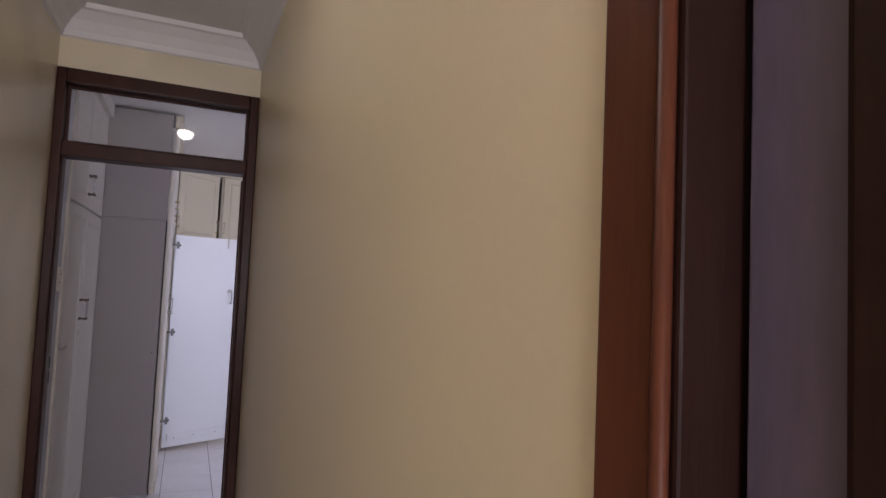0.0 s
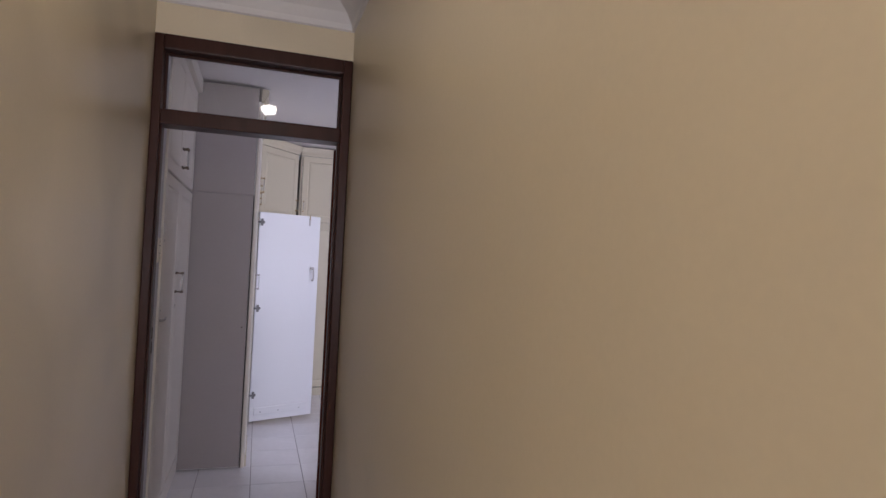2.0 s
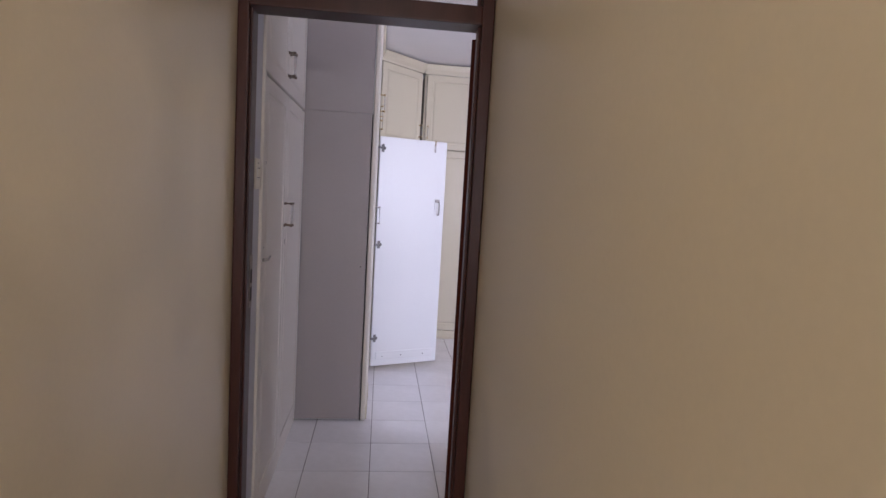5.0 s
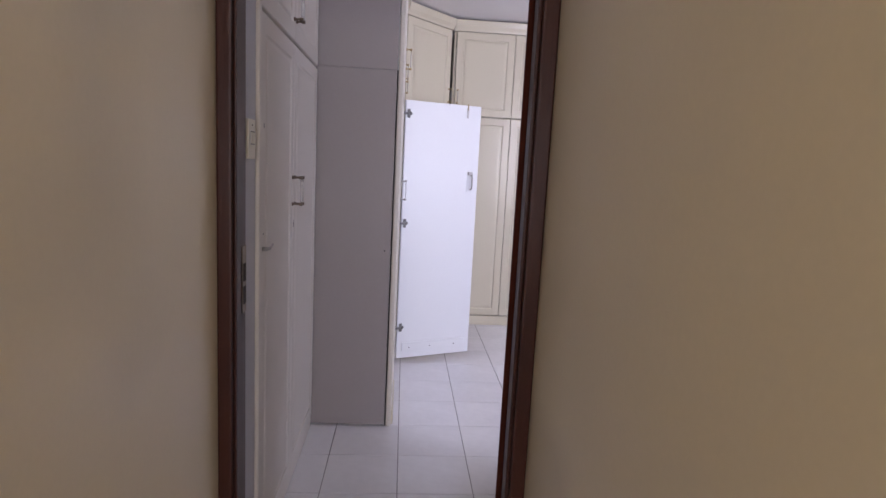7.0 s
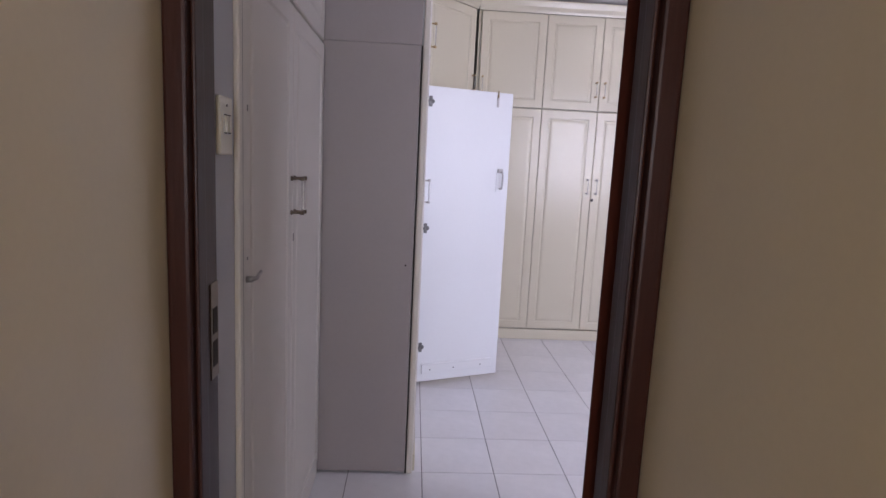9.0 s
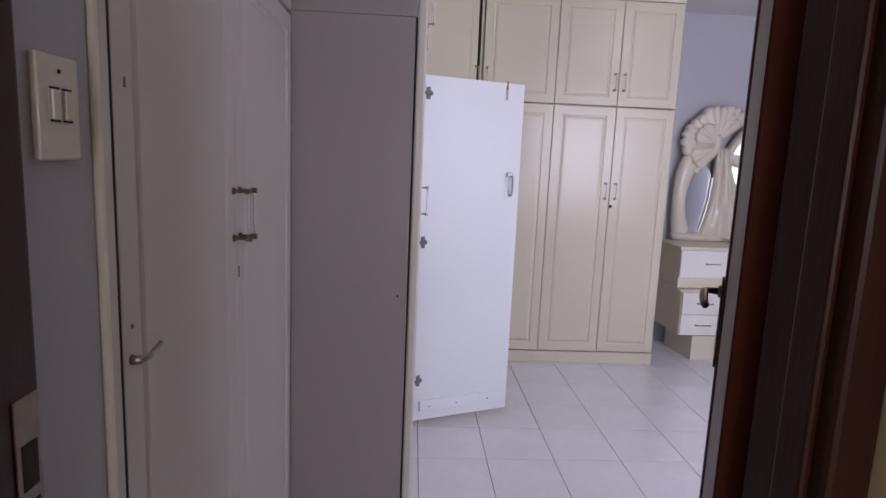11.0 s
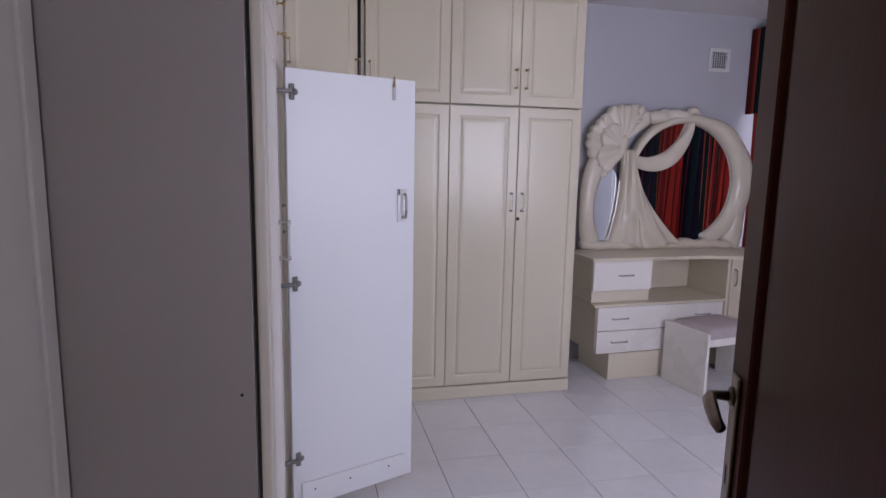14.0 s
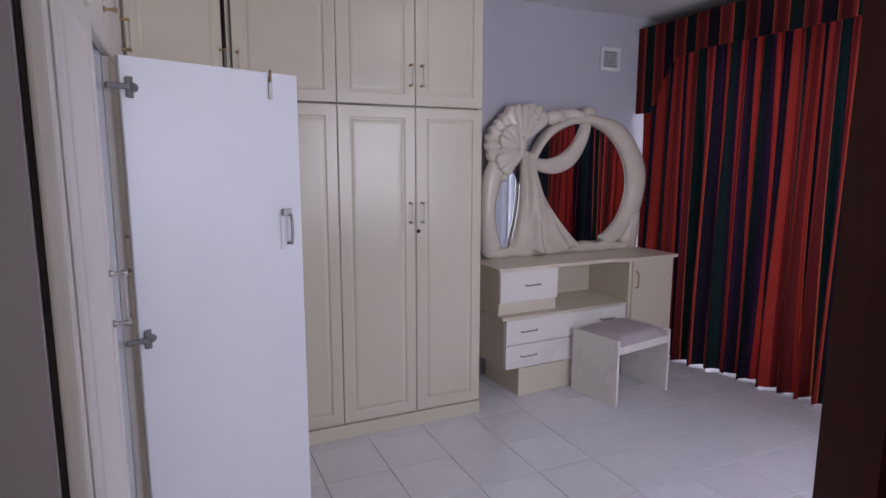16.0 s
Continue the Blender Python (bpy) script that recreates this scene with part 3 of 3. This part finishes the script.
AD = [(0.036, 0.566), (0.568, AW - 0.003)]
for k, (x0, x1) in enumerate(AD):
    d = part("door", nested(x1 - x0, 1.840 - 0.065, 0.02, ROUTED), M_PALE, AU)
    d.matrix_basis = pose(x0, 0, 0.065)
    bow_handle(d, (x1 - x0 - 0.022) if k == 0 else 0.02, 1.277 - 0.065, out=0.036)
    if k == 1:
        part("keyhole", box(0.010, -0.001, 1.13 - 0.065, 0.016, -0.0002, 1.155 - 0.065), M_GAP, d)
    if k == 0:
        part("mark", box(0.033, -0.0012, 1.430, 0.038, -0.0002, 1.444), M_STEELD, d)
        part("mark", box(0.028, -0.0012, 1.095, 0.034, -0.0002, 1.101), M_STEELD, d)
        part("key_lever", tube([(0.026, 0.0, 1.115 - 0.065), (0.026, -0.012, 1.115 - 0.065), (0.038, -0.02, 1.116 - 0.065), (0.078, -0.02, 1.124 - 0.065)], [0.008, 0.007, 0.005, 0.004], 8), M_CHROME, d, "small metal turn lever", True)
    u = part("upper_door", nested(x1 - x0, 2.513 - 1.852, 0.02, ROUTED), M_PALE, AU)
    u.matrix_basis = pose(x0, 0, 1.852)
    bow_handle(u, (x1 - x0 - 0.022) if k == 0 else 0.02, 0.13)
part("crown", box(0.0, -0.028, 2.516, AW, 0.02, TOP, 0.006, 2), M_PALE, AU)

# ---- dressing table ----
TB = base("dressing_table", 3.7, 6.8, 0, 0, "ivory lacquered dressing table with drawers and a stepped top", "dressing table")
YF, YBK = 6.595, 7.02
def rbox(nm, q, mat=M_IVLAC, bev=0.004, e=None, label=""):
    return at(nm, box(*q, bev, 2), mat, e or TB, label)
rbox("plinth", (3.14, 6.60, 0.0, 3.95, YBK, 0.19))
rbox("drawer_body", (3.03, YF + 0.018, 0.192, 4.06, YBK, 0.525))
rbox("shelf_top", (3.0, YF - 0.012, 0.527, 4.064, YBK, 0.545))
rbox("upper_box", (3.005, YF + 0.05, 0.547, 3.46, YBK, 0.838))
rbox("niche_back", (3.462, YBK - 0.012, 0.547, 4.068, YBK, 0.838))
rbox("cupboard", (4.07, YF + 0.0, 0.02, 4.49, YBK, 0.838))
# drawer fronts lighter than the body: daylight put into their colour
for z0, z1 in ((0.197, 0.352), (0.358, 0.522)):
    d = rbox("drawer", (3.035, YF, z0, 4.055, YF + 0.017, z1), M_FRONT, 0.002)
    for hx in (3.21, 3.88):
        b = tube([(hx - 0.06, YF - 0.001, (z0 + z1) / 2), (hx - 0.055, YF - 0.02, (z0 + z1) / 2), (hx, YF - 0.026, (z0 + z1) / 2 + 0.004), (hx + 0.055, YF - 0.02, (z0 + z1) / 2), (hx + 0.06, YF - 0.001, (z0 + z1) / 2)], [0.005, 0.004, 0.005, 0.004, 0.005], 8)
        o = part("drawer_handle", local(b, TB), M_CHROME, d, "", True)
d = rbox("upper_drawer", (3.006, YF + 0.032, 0.632, 3.459, YF + 0.0495, 0.834), M_FRONT, 0.002)
b = tube([(3.20, YF + 0.031, 0.735), (3.205, YF + 0.012, 0.735), (3.255, YF + 0.006, 0.739), (3.305, YF + 0.012, 0.735), (3.31, YF + 0.031, 0.735)], [0.005, 0.004, 0.005, 0.004, 0.005], 8)
part("drawer_handle", local(b, TB), M_CHROME, d, "", True)
d = rbox("cupboard_door", (4.09, YF - 0.018, 0.03, 4.485, YF - 0.001, 0.834), M_IVLAC, 0.002)
b = tube([(4.12, YF - 0.019, 0.64), (4.12, YF - 0.042, 0.65), (4.12, YF - 0.045, 0.70), (4.12, YF - 0.042, 0.75), (4.12, YF - 0.019, 0.76)], 0.005, 8)
part("cupboard_handle", local(b, TB), M_BRASS, d, "", True)
# table top with a curved step forward over the cupboard
tp = bmesh.new()
edge = [(2.98, 6.60)]
edge += [(2.98 + 0.90 * k / 6, 6.60) for k in range(1, 7)]
edge += [(3.88 + 0.16 * k / 8, 6.60 - 0.05 * (0.5 - 0.5 * math.cos(math.pi * k / 8))) for k in range(1, 9)]
edge += [(4.50, 6.55), (4.50, YBK), (2.98, YBK)]
lo = [tp.verts.new((x, y, 0.840)) for x, y in edge]
hi = [tp.verts.new((x, y, 0.862)) for x, y in edge]
tp.faces.new(lo[::-1])
tp.faces.new(hi)
for k in range(len(edge)):
    q = (k + 1) % len(edge)
    tp.faces.new((lo[k], lo[q], hi[q], hi[k]))
at("table_top", tp, M_IVLAC, TB)

TB.matrix_world = pose(3.691, 6.829, 0, 0, 0, 2.5)

# ---- stool ----
ST = base("stool", 3.833, 6.427, 0, 9.3, "white slab-sided stool with a mauve padded seat", "stool")
for x0, x1 in ((-0.265, -0.245), (0.245, 0.265)):
    part("side_board", box(x0, -0.19, 0, x1, 0.19, 0.425, 0.002, 1), M_FRONT, ST)
part("rail", box(-0.244, -0.185, 0.335, 0.244, -0.167, 0.385, 0.002, 1), M_FRONT, ST)
part("rail", box(-0.244, 0.167, 0.335, 0.244, 0.185, 0.385, 0.002, 1), M_FRONT, ST)
sb = bmesh.new()
N = 14
gr = [[None] * (N + 1) for _ in range(N + 1)]
for i in range(N + 1):
    for j in range(N + 1):
        u, v = i / N * 2 - 1, j / N * 2 - 1
        gr[i][j] = sb.verts.new((u * 0.242, v * 0.187, 0.388 + 0.062 * (1 - u ** 6) ** 0.5 * (1 - v ** 6) ** 0.5))
for i in range(N):
    for j in range(N):
        sb.faces.new((gr[i][j], gr[i + 1][j], gr[i + 1][j + 1], gr[i][j + 1]))
box(-0.242, -0.187, 0.3865, 0.242, 0.187, 0.3875, bm=sb)
part("seat_pad", sb, M_SEAT, ST, "mauve velour seat pad", True)

# ---- mirror over the dressing table ----
MR = base("dressing_mirror", 3.8, 7.02, 0.862, 0, "ornate glossy ivory mirror frame with sculpted drapery", "mirror")
CX, CZ, RR = 3.908, 1.36, 0.448
MY = 7.03


def disc(cx, cz, rx, rz, y, n=56):
    b = bmesh.new()
    vs = [b.verts.new((cx + rx * math.cos(2 * math.pi * k / n), y, max(cz + rz * math.sin(2 * math.pi * k / n), 0.88))) for k in range(n)]
    b.faces.new(vs)
    ext = bmesh.ops.extrude_face_region(b, geom=b.faces[:])
    bmesh.ops.translate(b, vec=(0, 0.006, 0), verts=[q for q in ext["geom"] if isinstance(q, bmesh.types.BMVert)])
    return b


at("mirror_glass", disc(CX, CZ, RR + 0.03, RR + 0.02, MY), M_MIRROR, MR, "round mirror glass")
at("side_glass", disc(3.29, 1.17, 0.12, 0.30, MY + 0.008), M_MIRROR, MR, "narrow crescent mirror glass")


def swept(path, halfw, halfd, seg=14, bm=None):
    """An oval-section moulding along points of the upright mirror plane: path of (x, z), half width and half depth for each."""
    b = bm or bmesh.new()
    rings = []
    for i, (x, z) in enumerate(path):
        xa, za = path[max(i - 1, 0)]
        xb, zb = path[min(i + 1, len(path) - 1)]
        d = Vector((xb - xa, 0, zb - za)).normalized()
        s = Vector((-d.z, 0, d.x))
        w, h = halfw[i], halfd[i]
        rings.append([b.verts.new(Vector((x, MY - 0.012, z)) + s * w * math.cos(t) + Vector((0, -h * math.sin(t) + (0 if math.sin(t) > 0 else 0.0), 0))) for t in [2 * math.pi * k / seg for k in range(seg)]])
    for a, c in zip(rings, rings[1:]):
        for k in range(seg):
            b.faces.new((a[k], a[(k + 1) % seg], c[(k + 1) % seg], c[k]))
    b.faces.new(rings[0][::-1])
    b.faces.new(rings[-1])
    return b


n = 64
ang = [math.radians(-62 + k * (218 + 0) / n) for k in range(n + 1)]
wid = [0.032 + 0.056 * max(math.cos(t), 0.0) ** 1.3 + 0.003 * math.sin(9 * t) for t in ang]
path = [(CX + (RR + w - 0.004) * math.cos(t), CZ + (RR + w - 0.004) * math.sin(t)) for t, w in zip(ang, wid)]
ring = swept(path, wid, [0.048 + 0.012 * math.sin(t) for t in ang])
at("ring", ring, M_GLOSS, MR, "", True)
feet = [(4.415, 1.14), (4.405, 1.05), (4.39, 0.97), (4.37, 0.915), (4.35, 0.885)]
at("ring_foot", swept(feet, [0.060, 0.068, 0.080, 0.092, 0.096], [0.05, 0.052, 0.054, 0.054, 0.05]), M_GLOSS, MR, "", True)
# left arch
ang = [math.radians(72 + k * 150 / 40) for k in range(41)]
path = [(3.30 + 0.178 * math.cos(t), 1.18 + 0.40 * math.sin(t)) for t in ang]
at("side_arch", swept(path, [0.055 + 0.02 * math.sin(t * 2) ** 2 for t in ang], [0.045] * 41), M_GLOSS, MR, "", True)
# base rail
path = [(3.09 + 1.30 * k / 30, 0.893 + 0.006 * math.sin(k * 1.3)) for k in range(31)]
at("base_rail", swept(path, [0.030 + 0.012 * abs(math.sin(k * 0.7)) for k in range(31)], [0.05 + 0.01 * math.sin(k) for k in range(31)]), M_GLOSS, MR, "", True)
# draped cloth falling from the top left and flaring over the base
db = bmesh.new()
NU, NV = 44, 34
gg = []
for j in range(NV + 1):
    v = j / NV
    zc = 1.60 - 0.715 * v
    xl = 3.37 + 0.02 * math.sin(v * 3) - 0.08 * v ** 2
    xr = 3.47 + 0.15 * v + 0.32 * v ** 2.4
    row = []
    for i in range(NU + 1):
        u = i / NU
        fold = 0.014 * math.sin(u * 17 + 3.5 * v * (u - 0.3) + 1.2) * (0.4 + 0.6 * v) + 0.007 * math.sin(u * 33 + v * 9) + 0.007 * v * math.sin(u * 12 - v * 15)
        dep = 0.020 + (0.058 + 1.25 * fold) * (math.sin(math.pi * min(max(u, 0.0), 1.0)) ** 0.45)
        row.append(db.verts.new((xl + (xr - xl) * u, MY - dep, zc + 0.02 * math.sin(u * 9) * v)))
    gg.append(row)
for j in range(NV):
    for i in range(NU):
        db.faces.new((gg[j][i], gg[j][i + 1], gg[j + 1][i + 1], gg[j + 1][i]))
gb = [[db.verts.new((v.co.x, MY - 0.003, v.co.z)) for v in row] for row in gg]
for j in range(NV):
    for i in range(NU):
        db.faces.new((gb[j][i], gb[j + 1][i], gb[j + 1][i + 1], gb[j][i + 1]))
    for i in (0, NU):
        db.faces.new((gg[j][i], gg[j + 1][i], gb[j + 1][i], gb[j][i]))
for i in range(NU):
    for j in (0, NV):
        db.faces.new((gg[j][i], gg[j][i + 1], gb[j][i + 1], gb[j][i]))
at("drapery", db, M_GLOSS, MR, "", True)
# ribbon that swoops across the glass
bz = []
p0, p1, p2, p3 = Vector((3.945, 0, 1.82)), Vector((3.90, 0, 1.56)), Vector((3.68, 0, 1.40)), Vector((3.41, 0, 1.57))
for k in range(29):
    t = k / 28
    bz.append((1 - t) ** 3 * p0 + 3 * (1 - t) ** 2 * t * p1 + 3 * (1 - t) * t * t * p2 + t ** 3 * p3)
at("ribbon", swept([(p.x, p.z) for p in bz], [0.026 + 0.036 * math.sin(math.pi * k / 28) for k in range(29)], [0.03 + 0.012 * math.sin(k * 0.6) for k in range(29)]), M_GLOSS, MR, "", True)
# scalloped flower crest
fb = bmesh.new()


def petal(cx, cz, r, turn, lift, half, lobes):
    """A shell-like fan of shallow flutes with a scalloped edge, thickest near its root."""
    NA, NR = lobes * 8, 9
    rows = []
    for j in range(NR + 1):
        q = j / NR
        row = []
        for i in range(NA + 1):
            u = i / NA * 2 - 1
            edge_r = r * (0.91 + 0.09 * abs(math.cos(lobes * math.pi * u / 2 + 0.6 * math.sin(5 * u))) ** 0.6) * (1 - 0.16 * u * u)
            t = turn + u * half
            dep = lift + 0.034 * math.sin(math.pi * min(q * 0.62 + 0.22, 1)) + 0.018 + 0.010 * abs(math.cos(lobes * math.pi * u / 2 + 0.6 * math.sin(5 * u))) * q
            row.append(fb.verts.new((cx + edge_r * q * math.cos(t), MY - dep, cz + edge_r * q * math.sin(t))))
        rows.append(row)
    back = [fb.verts.new((v.co.x, MY - 0.002, v.co.z)) for v in rows[-1]]
    rows.append(back)
    for j in range(1, NR + 1):
        for i in range(NA):
            fb.faces.new((rows[j][i], rows[j][i + 1], rows[j + 1][i + 1], rows[j + 1][i]))
    for i in range(NA):
        fb.faces.new((rows[0][0], rows[1][i + 1], rows[1][i]))
    for v in rows[0][1:]:
        fb.verts.remove(v)


for cx, cz, r, turn, lift, half, lobes in ((3.35, 1.63, 0.265, 165, 0.0, 1.0, 7), (3.36, 1.65, 0.275, 95, 0.012, 0.75, 5), (3.37, 1.66, 0.30, 58, 0.006, 0.45, 3), (3.34, 1.63, 0.18, 140, 0.034, 0.8, 4), (3.33, 1.59, 0.19, 215, 0.022, 0.6, 3)):
    petal(cx, cz, r, math.radians(turn), lift, half, lobes)
at("flower_crest", fb, M_GLOSS, MR, "", True)
# twisted stem under the crest
path = [(3.36 - 0.10 * t + 0.04 * math.sin(5 * t), 1.70 - 0.30 * t) for t in [k / 16 for k in range(17)]]
at("stem", swept(path, [0.05 - 0.018 * k / 16 for k in range(17)], [0.055 - 0.012 * k / 16 for k in range(17)]), M_GLOSS, MR, "", True)
path = [(3.42 + 0.55 * t, 1.79 + 0.075 * math.sin(math.pi * t * 0.62)) for t in [k / 20 for k in range(21)]]
at("leaf_scroll", swept(path, [0.02 + 0.03 * math.sin(math.pi * k / 20) + 0.008 * math.sin(k * 1.9) for k in range(21)], [0.045 + 0.02 * math.sin(k * 0.9) for k in range(21)]), M_GLOSS, MR, "", True)

path = [(3.90 + 0.10 * t, 1.868 + 0.03 * math.sin(math.pi * t)) for t in [k / 12 for k in range(13)]]
at("top_scroll", swept(path, [0.012 + 0.022 * math.sin(math.pi * k / 12) for k in range(13)], [0.03 + 0.02 * math.sin(math.pi * k / 12) for k in range(13)]), M_GLOSS, MR, "", True)

# ---- air vent ----
VT = base("air_vent", 4.195, YN, 2.293, 0, "white square plaster air vent grille", "air vent")
# near-black sheet gives the vent's holes their shade by colour
part("backing", box(-0.075, -0.004, -0.068, 0.075, -0.0005, 0.068), M_LINER, VT)
for q in ((-0.092, -0.016, -0.085, -0.066, -0.0045, 0.085), (0.066, -0.016, -0.085, 0.092, -0.0045, 0.085), (-0.0658, -0.016, 0.058, 0.0658, -0.0045, 0.085), (-0.0658, -0.016, -0.085, 0.0658, -0.0045, -0.058)):
    part("rim", box(*q, 0.002), M_VENT, VT)
for k in range(7):
    x = -0.057 + k * 0.019
    part("slat", box(x - 0.002, -0.012, -0.0578, x + 0.002, -0.0046, 0.0578), M_VENT, VT)
for k in range(5):
    z = -0.038 + k * 0.019
    part("cross_slat", box(-0.0656, -0.0135, z - 0.002, 0.0656, -0.0121, z + 0.002), M_VENT, VT)

# ---- window, curtain and pelmet ----
WN = base("window_1", XE + 0.1, 5.2, WZ0, 0, "wide steel-framed bedroom window behind the curtain", "window")
WN["kind"] = "structure"
ys = [WY0 + (WY1 - WY0) * k / 5 for k in range(6)]
for y in ys:
    at("mullion", box(XE + 0.08, y - 0.02, WZ0, XE + 0.12, y + 0.02, WZ1), M_WHITE, WN)
for z in (WZ0, WZ1 - 0.04):
    at("window_rail", box(XE + 0.081, WY0 + 0.02, z, XE + 0.119, WY1 - 0.02, z + 0.04), M_WHITE, WN)
for a_, b_ in zip(ys, ys[1:]):
    g = at("pane", box(XE + 0.098, a_ + 0.02, WZ0 + 0.04, XE + 0.102, b_ - 0.02, WZ1 - 0.04), M_GLASS, WN)
    g.visible_shadow = False
# unseen window added so that fill light reaches the corridor
W2 = base("added_window_lobby", 1.0, -2.17, 0.85, 0, "small unseen window, added in the lobby end wall to light the corridor", "window")
W2["kind"] = "structure"
for q in ((0.6, -2.2, 0.85, 0.64, -2.15, 2.05), (1.36, -2.2, 0.85, 1.4, -2.15, 2.05), (0.64, -2.2, 0.85, 1.36, -2.15, 0.89), (0.64, -2.2, 2.01, 1.36, -2.15, 2.05)):
    at("window_frame", box(*q), M_WHITE, W2)
g = at("pane", box(0.64, -2.177, 0.89, 1.36, -2.173, 2.01), M_GLASS, W2)
g.visible_shadow = False

# unseen window, added where the bedroom's key light comes in
W3 = base("added_window_south", 3.2, 3.02, 0.95, 0, "plain unseen second window, added to let key light into the bedroom", "window")
W3["kind"] = "structure"
for q in ((2.5, 3.02, 0.95, 2.54, 3.07, 2.15), (3.86, 3.02, 0.95, 3.9, 3.07, 2.15), (2.54, 3.02, 0.95, 3.86, 3.07, 0.99), (2.54, 3.02, 2.11, 3.86, 3.07, 2.15)):
    at("window_frame", box(*q), M_WHITE, W3)
g = at("pane", box(2.54, 3.043, 0.99, 3.86, 3.047, 2.11), M_GLASS, W3)
g.visible_shadow = False


def curtain_mesh(p0, p1, z0, z1, folds, amp, full, seed):
    """Hanging cloth from p0 to p1 (plan points); its UV runs along the cloth in metres."""
    rnd = random.Random(seed)
    b = bmesh.new()
    uvl = b.loops.layers.uv.new("UVMap")
    bow = lambda q: 0.34 * (1 - math.exp(-q / 0.8))
    d = Vector((p1[0] - p0[0], p1[1] - p0[1]))
    L = d.length
    d.normalize()
    nrm = Vector((-d.y, d.x))
    n, m = folds * 16, 14
    ph = [rnd.uniform(-0.6, 0.6) for _ in range(folds + 2)]
    am = [rnd.uniform(0.45, 1.25) for _ in range(folds + 2)]
    rows, us = [], []
    for j in range(m + 1):
        v = j / m
        row = []
        for i in range(n + 1):
            f = i / n * folds
            k = int(f)
            g_ = f - k
            phs = ph[k] * (1 - g_) + ph[k + 1] * g_
            ams = am[k] * (1 - g_) + am[k + 1] * g_
            s = math.sin(2 * math.pi * f + phs + 0.5 * math.sin(3 * v + k))
            off = amp * ams * s * (0.35 + 0.65 * v) + 0.012 * math.sin(v * 4 + f * 1.7)
            along = i / n * L + 0.018 * math.sin(4 * math.pi * f + phs) * v + 0.015 * v * math.sin(f * 1.3 + seed)
            bot = 0.006 * math.sin(2 * math.pi * f + 1.0) if j == m else 0.0
            row.append(b.verts.new((p0[0] + d.x * along + bow(max(along, 0.0)) + nrm.x * off, p0[1] + d.y * along + nrm.y * off, z1 + (z0 - z1) * v + bot)))
        rows.append(row)
    for j in range(m):
        for i in range(n):
            fc = b.faces.new((rows[j][i], rows[j][i + 1], rows[j + 1][i + 1], rows[j + 1][i]))
            for lp_, (ii, jj) in zip(fc.loops, ((i, j), (i + 1, j), (i + 1, j + 1), (i, j + 1))):
                lp_[uvl].uv = (ii / n * L * full, jj / m)
    return b


CU = base("curtain", 4.8, 5.7, 0, 0, "red navy and green striped curtain hanging in folds", "curtain")
o = at("cloth", curtain_mesh((4.51, 7.055), (4.55, 4.88), 0.012, 2.39, 17, 0.07, 2.1, 3), M_CURTAIN, CU, "", True)

PL = base("pelmet", 4.5, 5.7, 2.2, 0, "red navy and green striped fabric pelmet with a dropped end", "pelmet")


def cloth_board(pts, x, thick):
    b = bmesh.new()
    uvl = b.loops.layers.uv.new("UVMap")
    f = [b.verts.new((x, y, z)) for y, z in pts]
    r = [b.verts.new((x + thick, y, z)) for y, z in pts]
    b.faces.new(f)
    b.faces.new(r[::-1])
    for k in range(len(pts)):
        q = (k + 1) % len(pts)
        b.faces.new((f[k], f[q], r[q], r[k]))
    for fc in b.faces:
        for lp_ in fc.loops:
            lp_[uvl].uv = (lp_.vert.co.y * 1.0 + lp_.vert.co.x * 0.3, lp_.vert.co.z)
    return b


at("valance", cloth_board([(7.095, 1.90), (7.095, 2.535), (4.35, 2.535), (4.35, 2.285), (6.50, 2.295), (6.70, 2.275), (6.79, 2.20), (6.86, 2.07), (6.925, 1.95), (6.955, 1.90)], 4.47, 0.02), M_PELMET, PL)
at("return_board", box(4.4905, 4.35, 2.285, XE - 0.002, 4.37, 2.535), M_PELMET, PL)
at("top_board", box(4.4905, 4.3705, 2.51, XE - 0.002, 7.09, 2.534), M_LACQ, PL)
at("curtain_rail", tube([(4.78, 4.42, 2.40), (4.78, 7.05, 2.40)], 0.012, 8), M_CHROME, PL, "", True)

# ---- floor tiles ----
TS, TX0, TY0 = 0.331, 1.074, 4.757
tile_me = {}


def tile_mesh(w, d):
    key = (round(w, 3), round(d, 3))
    if key not in tile_me:
        b = box(0.0016, 0.0016, -0.008, w - 0.0016, d - 0.0016, 0.0, 0.0012, 1)
        me = bpy.data.meshes.new("tile")
        bmesh.ops.recalc_face_normals(b, faces=b.faces)
        b.to_mesh(me)
        b.free()
        me.materials.append(M_TILE)
        tile_me[key] = me
    return tile_me[key]


for lo_x, hi_x, lo_y, hi_y in ((XL + 0.001, XR - 0.001, -2.09, YD - 0.012), (0.603, XE - 0.001, YD - 0.012, YN - 0.001)):
    for i in range(-3, 13):
        for j in range(-21, 8):
            x0, y0 = TX0 + i * TS, TY0 + j * TS
            x0, x1, y0, y1 = max(x0, lo_x), min(x0 + TS, hi_x), max(y0, lo_y), min(y0 + TS, hi_y)
            if x1 - x0 < 0.02 or y1 - y0 < 0.02:
                continue
            t = new("tile", tile_mesh(x1 - x0, y1 - y0))
            t.location = (x0, y0, 0)
            t.parent = floor
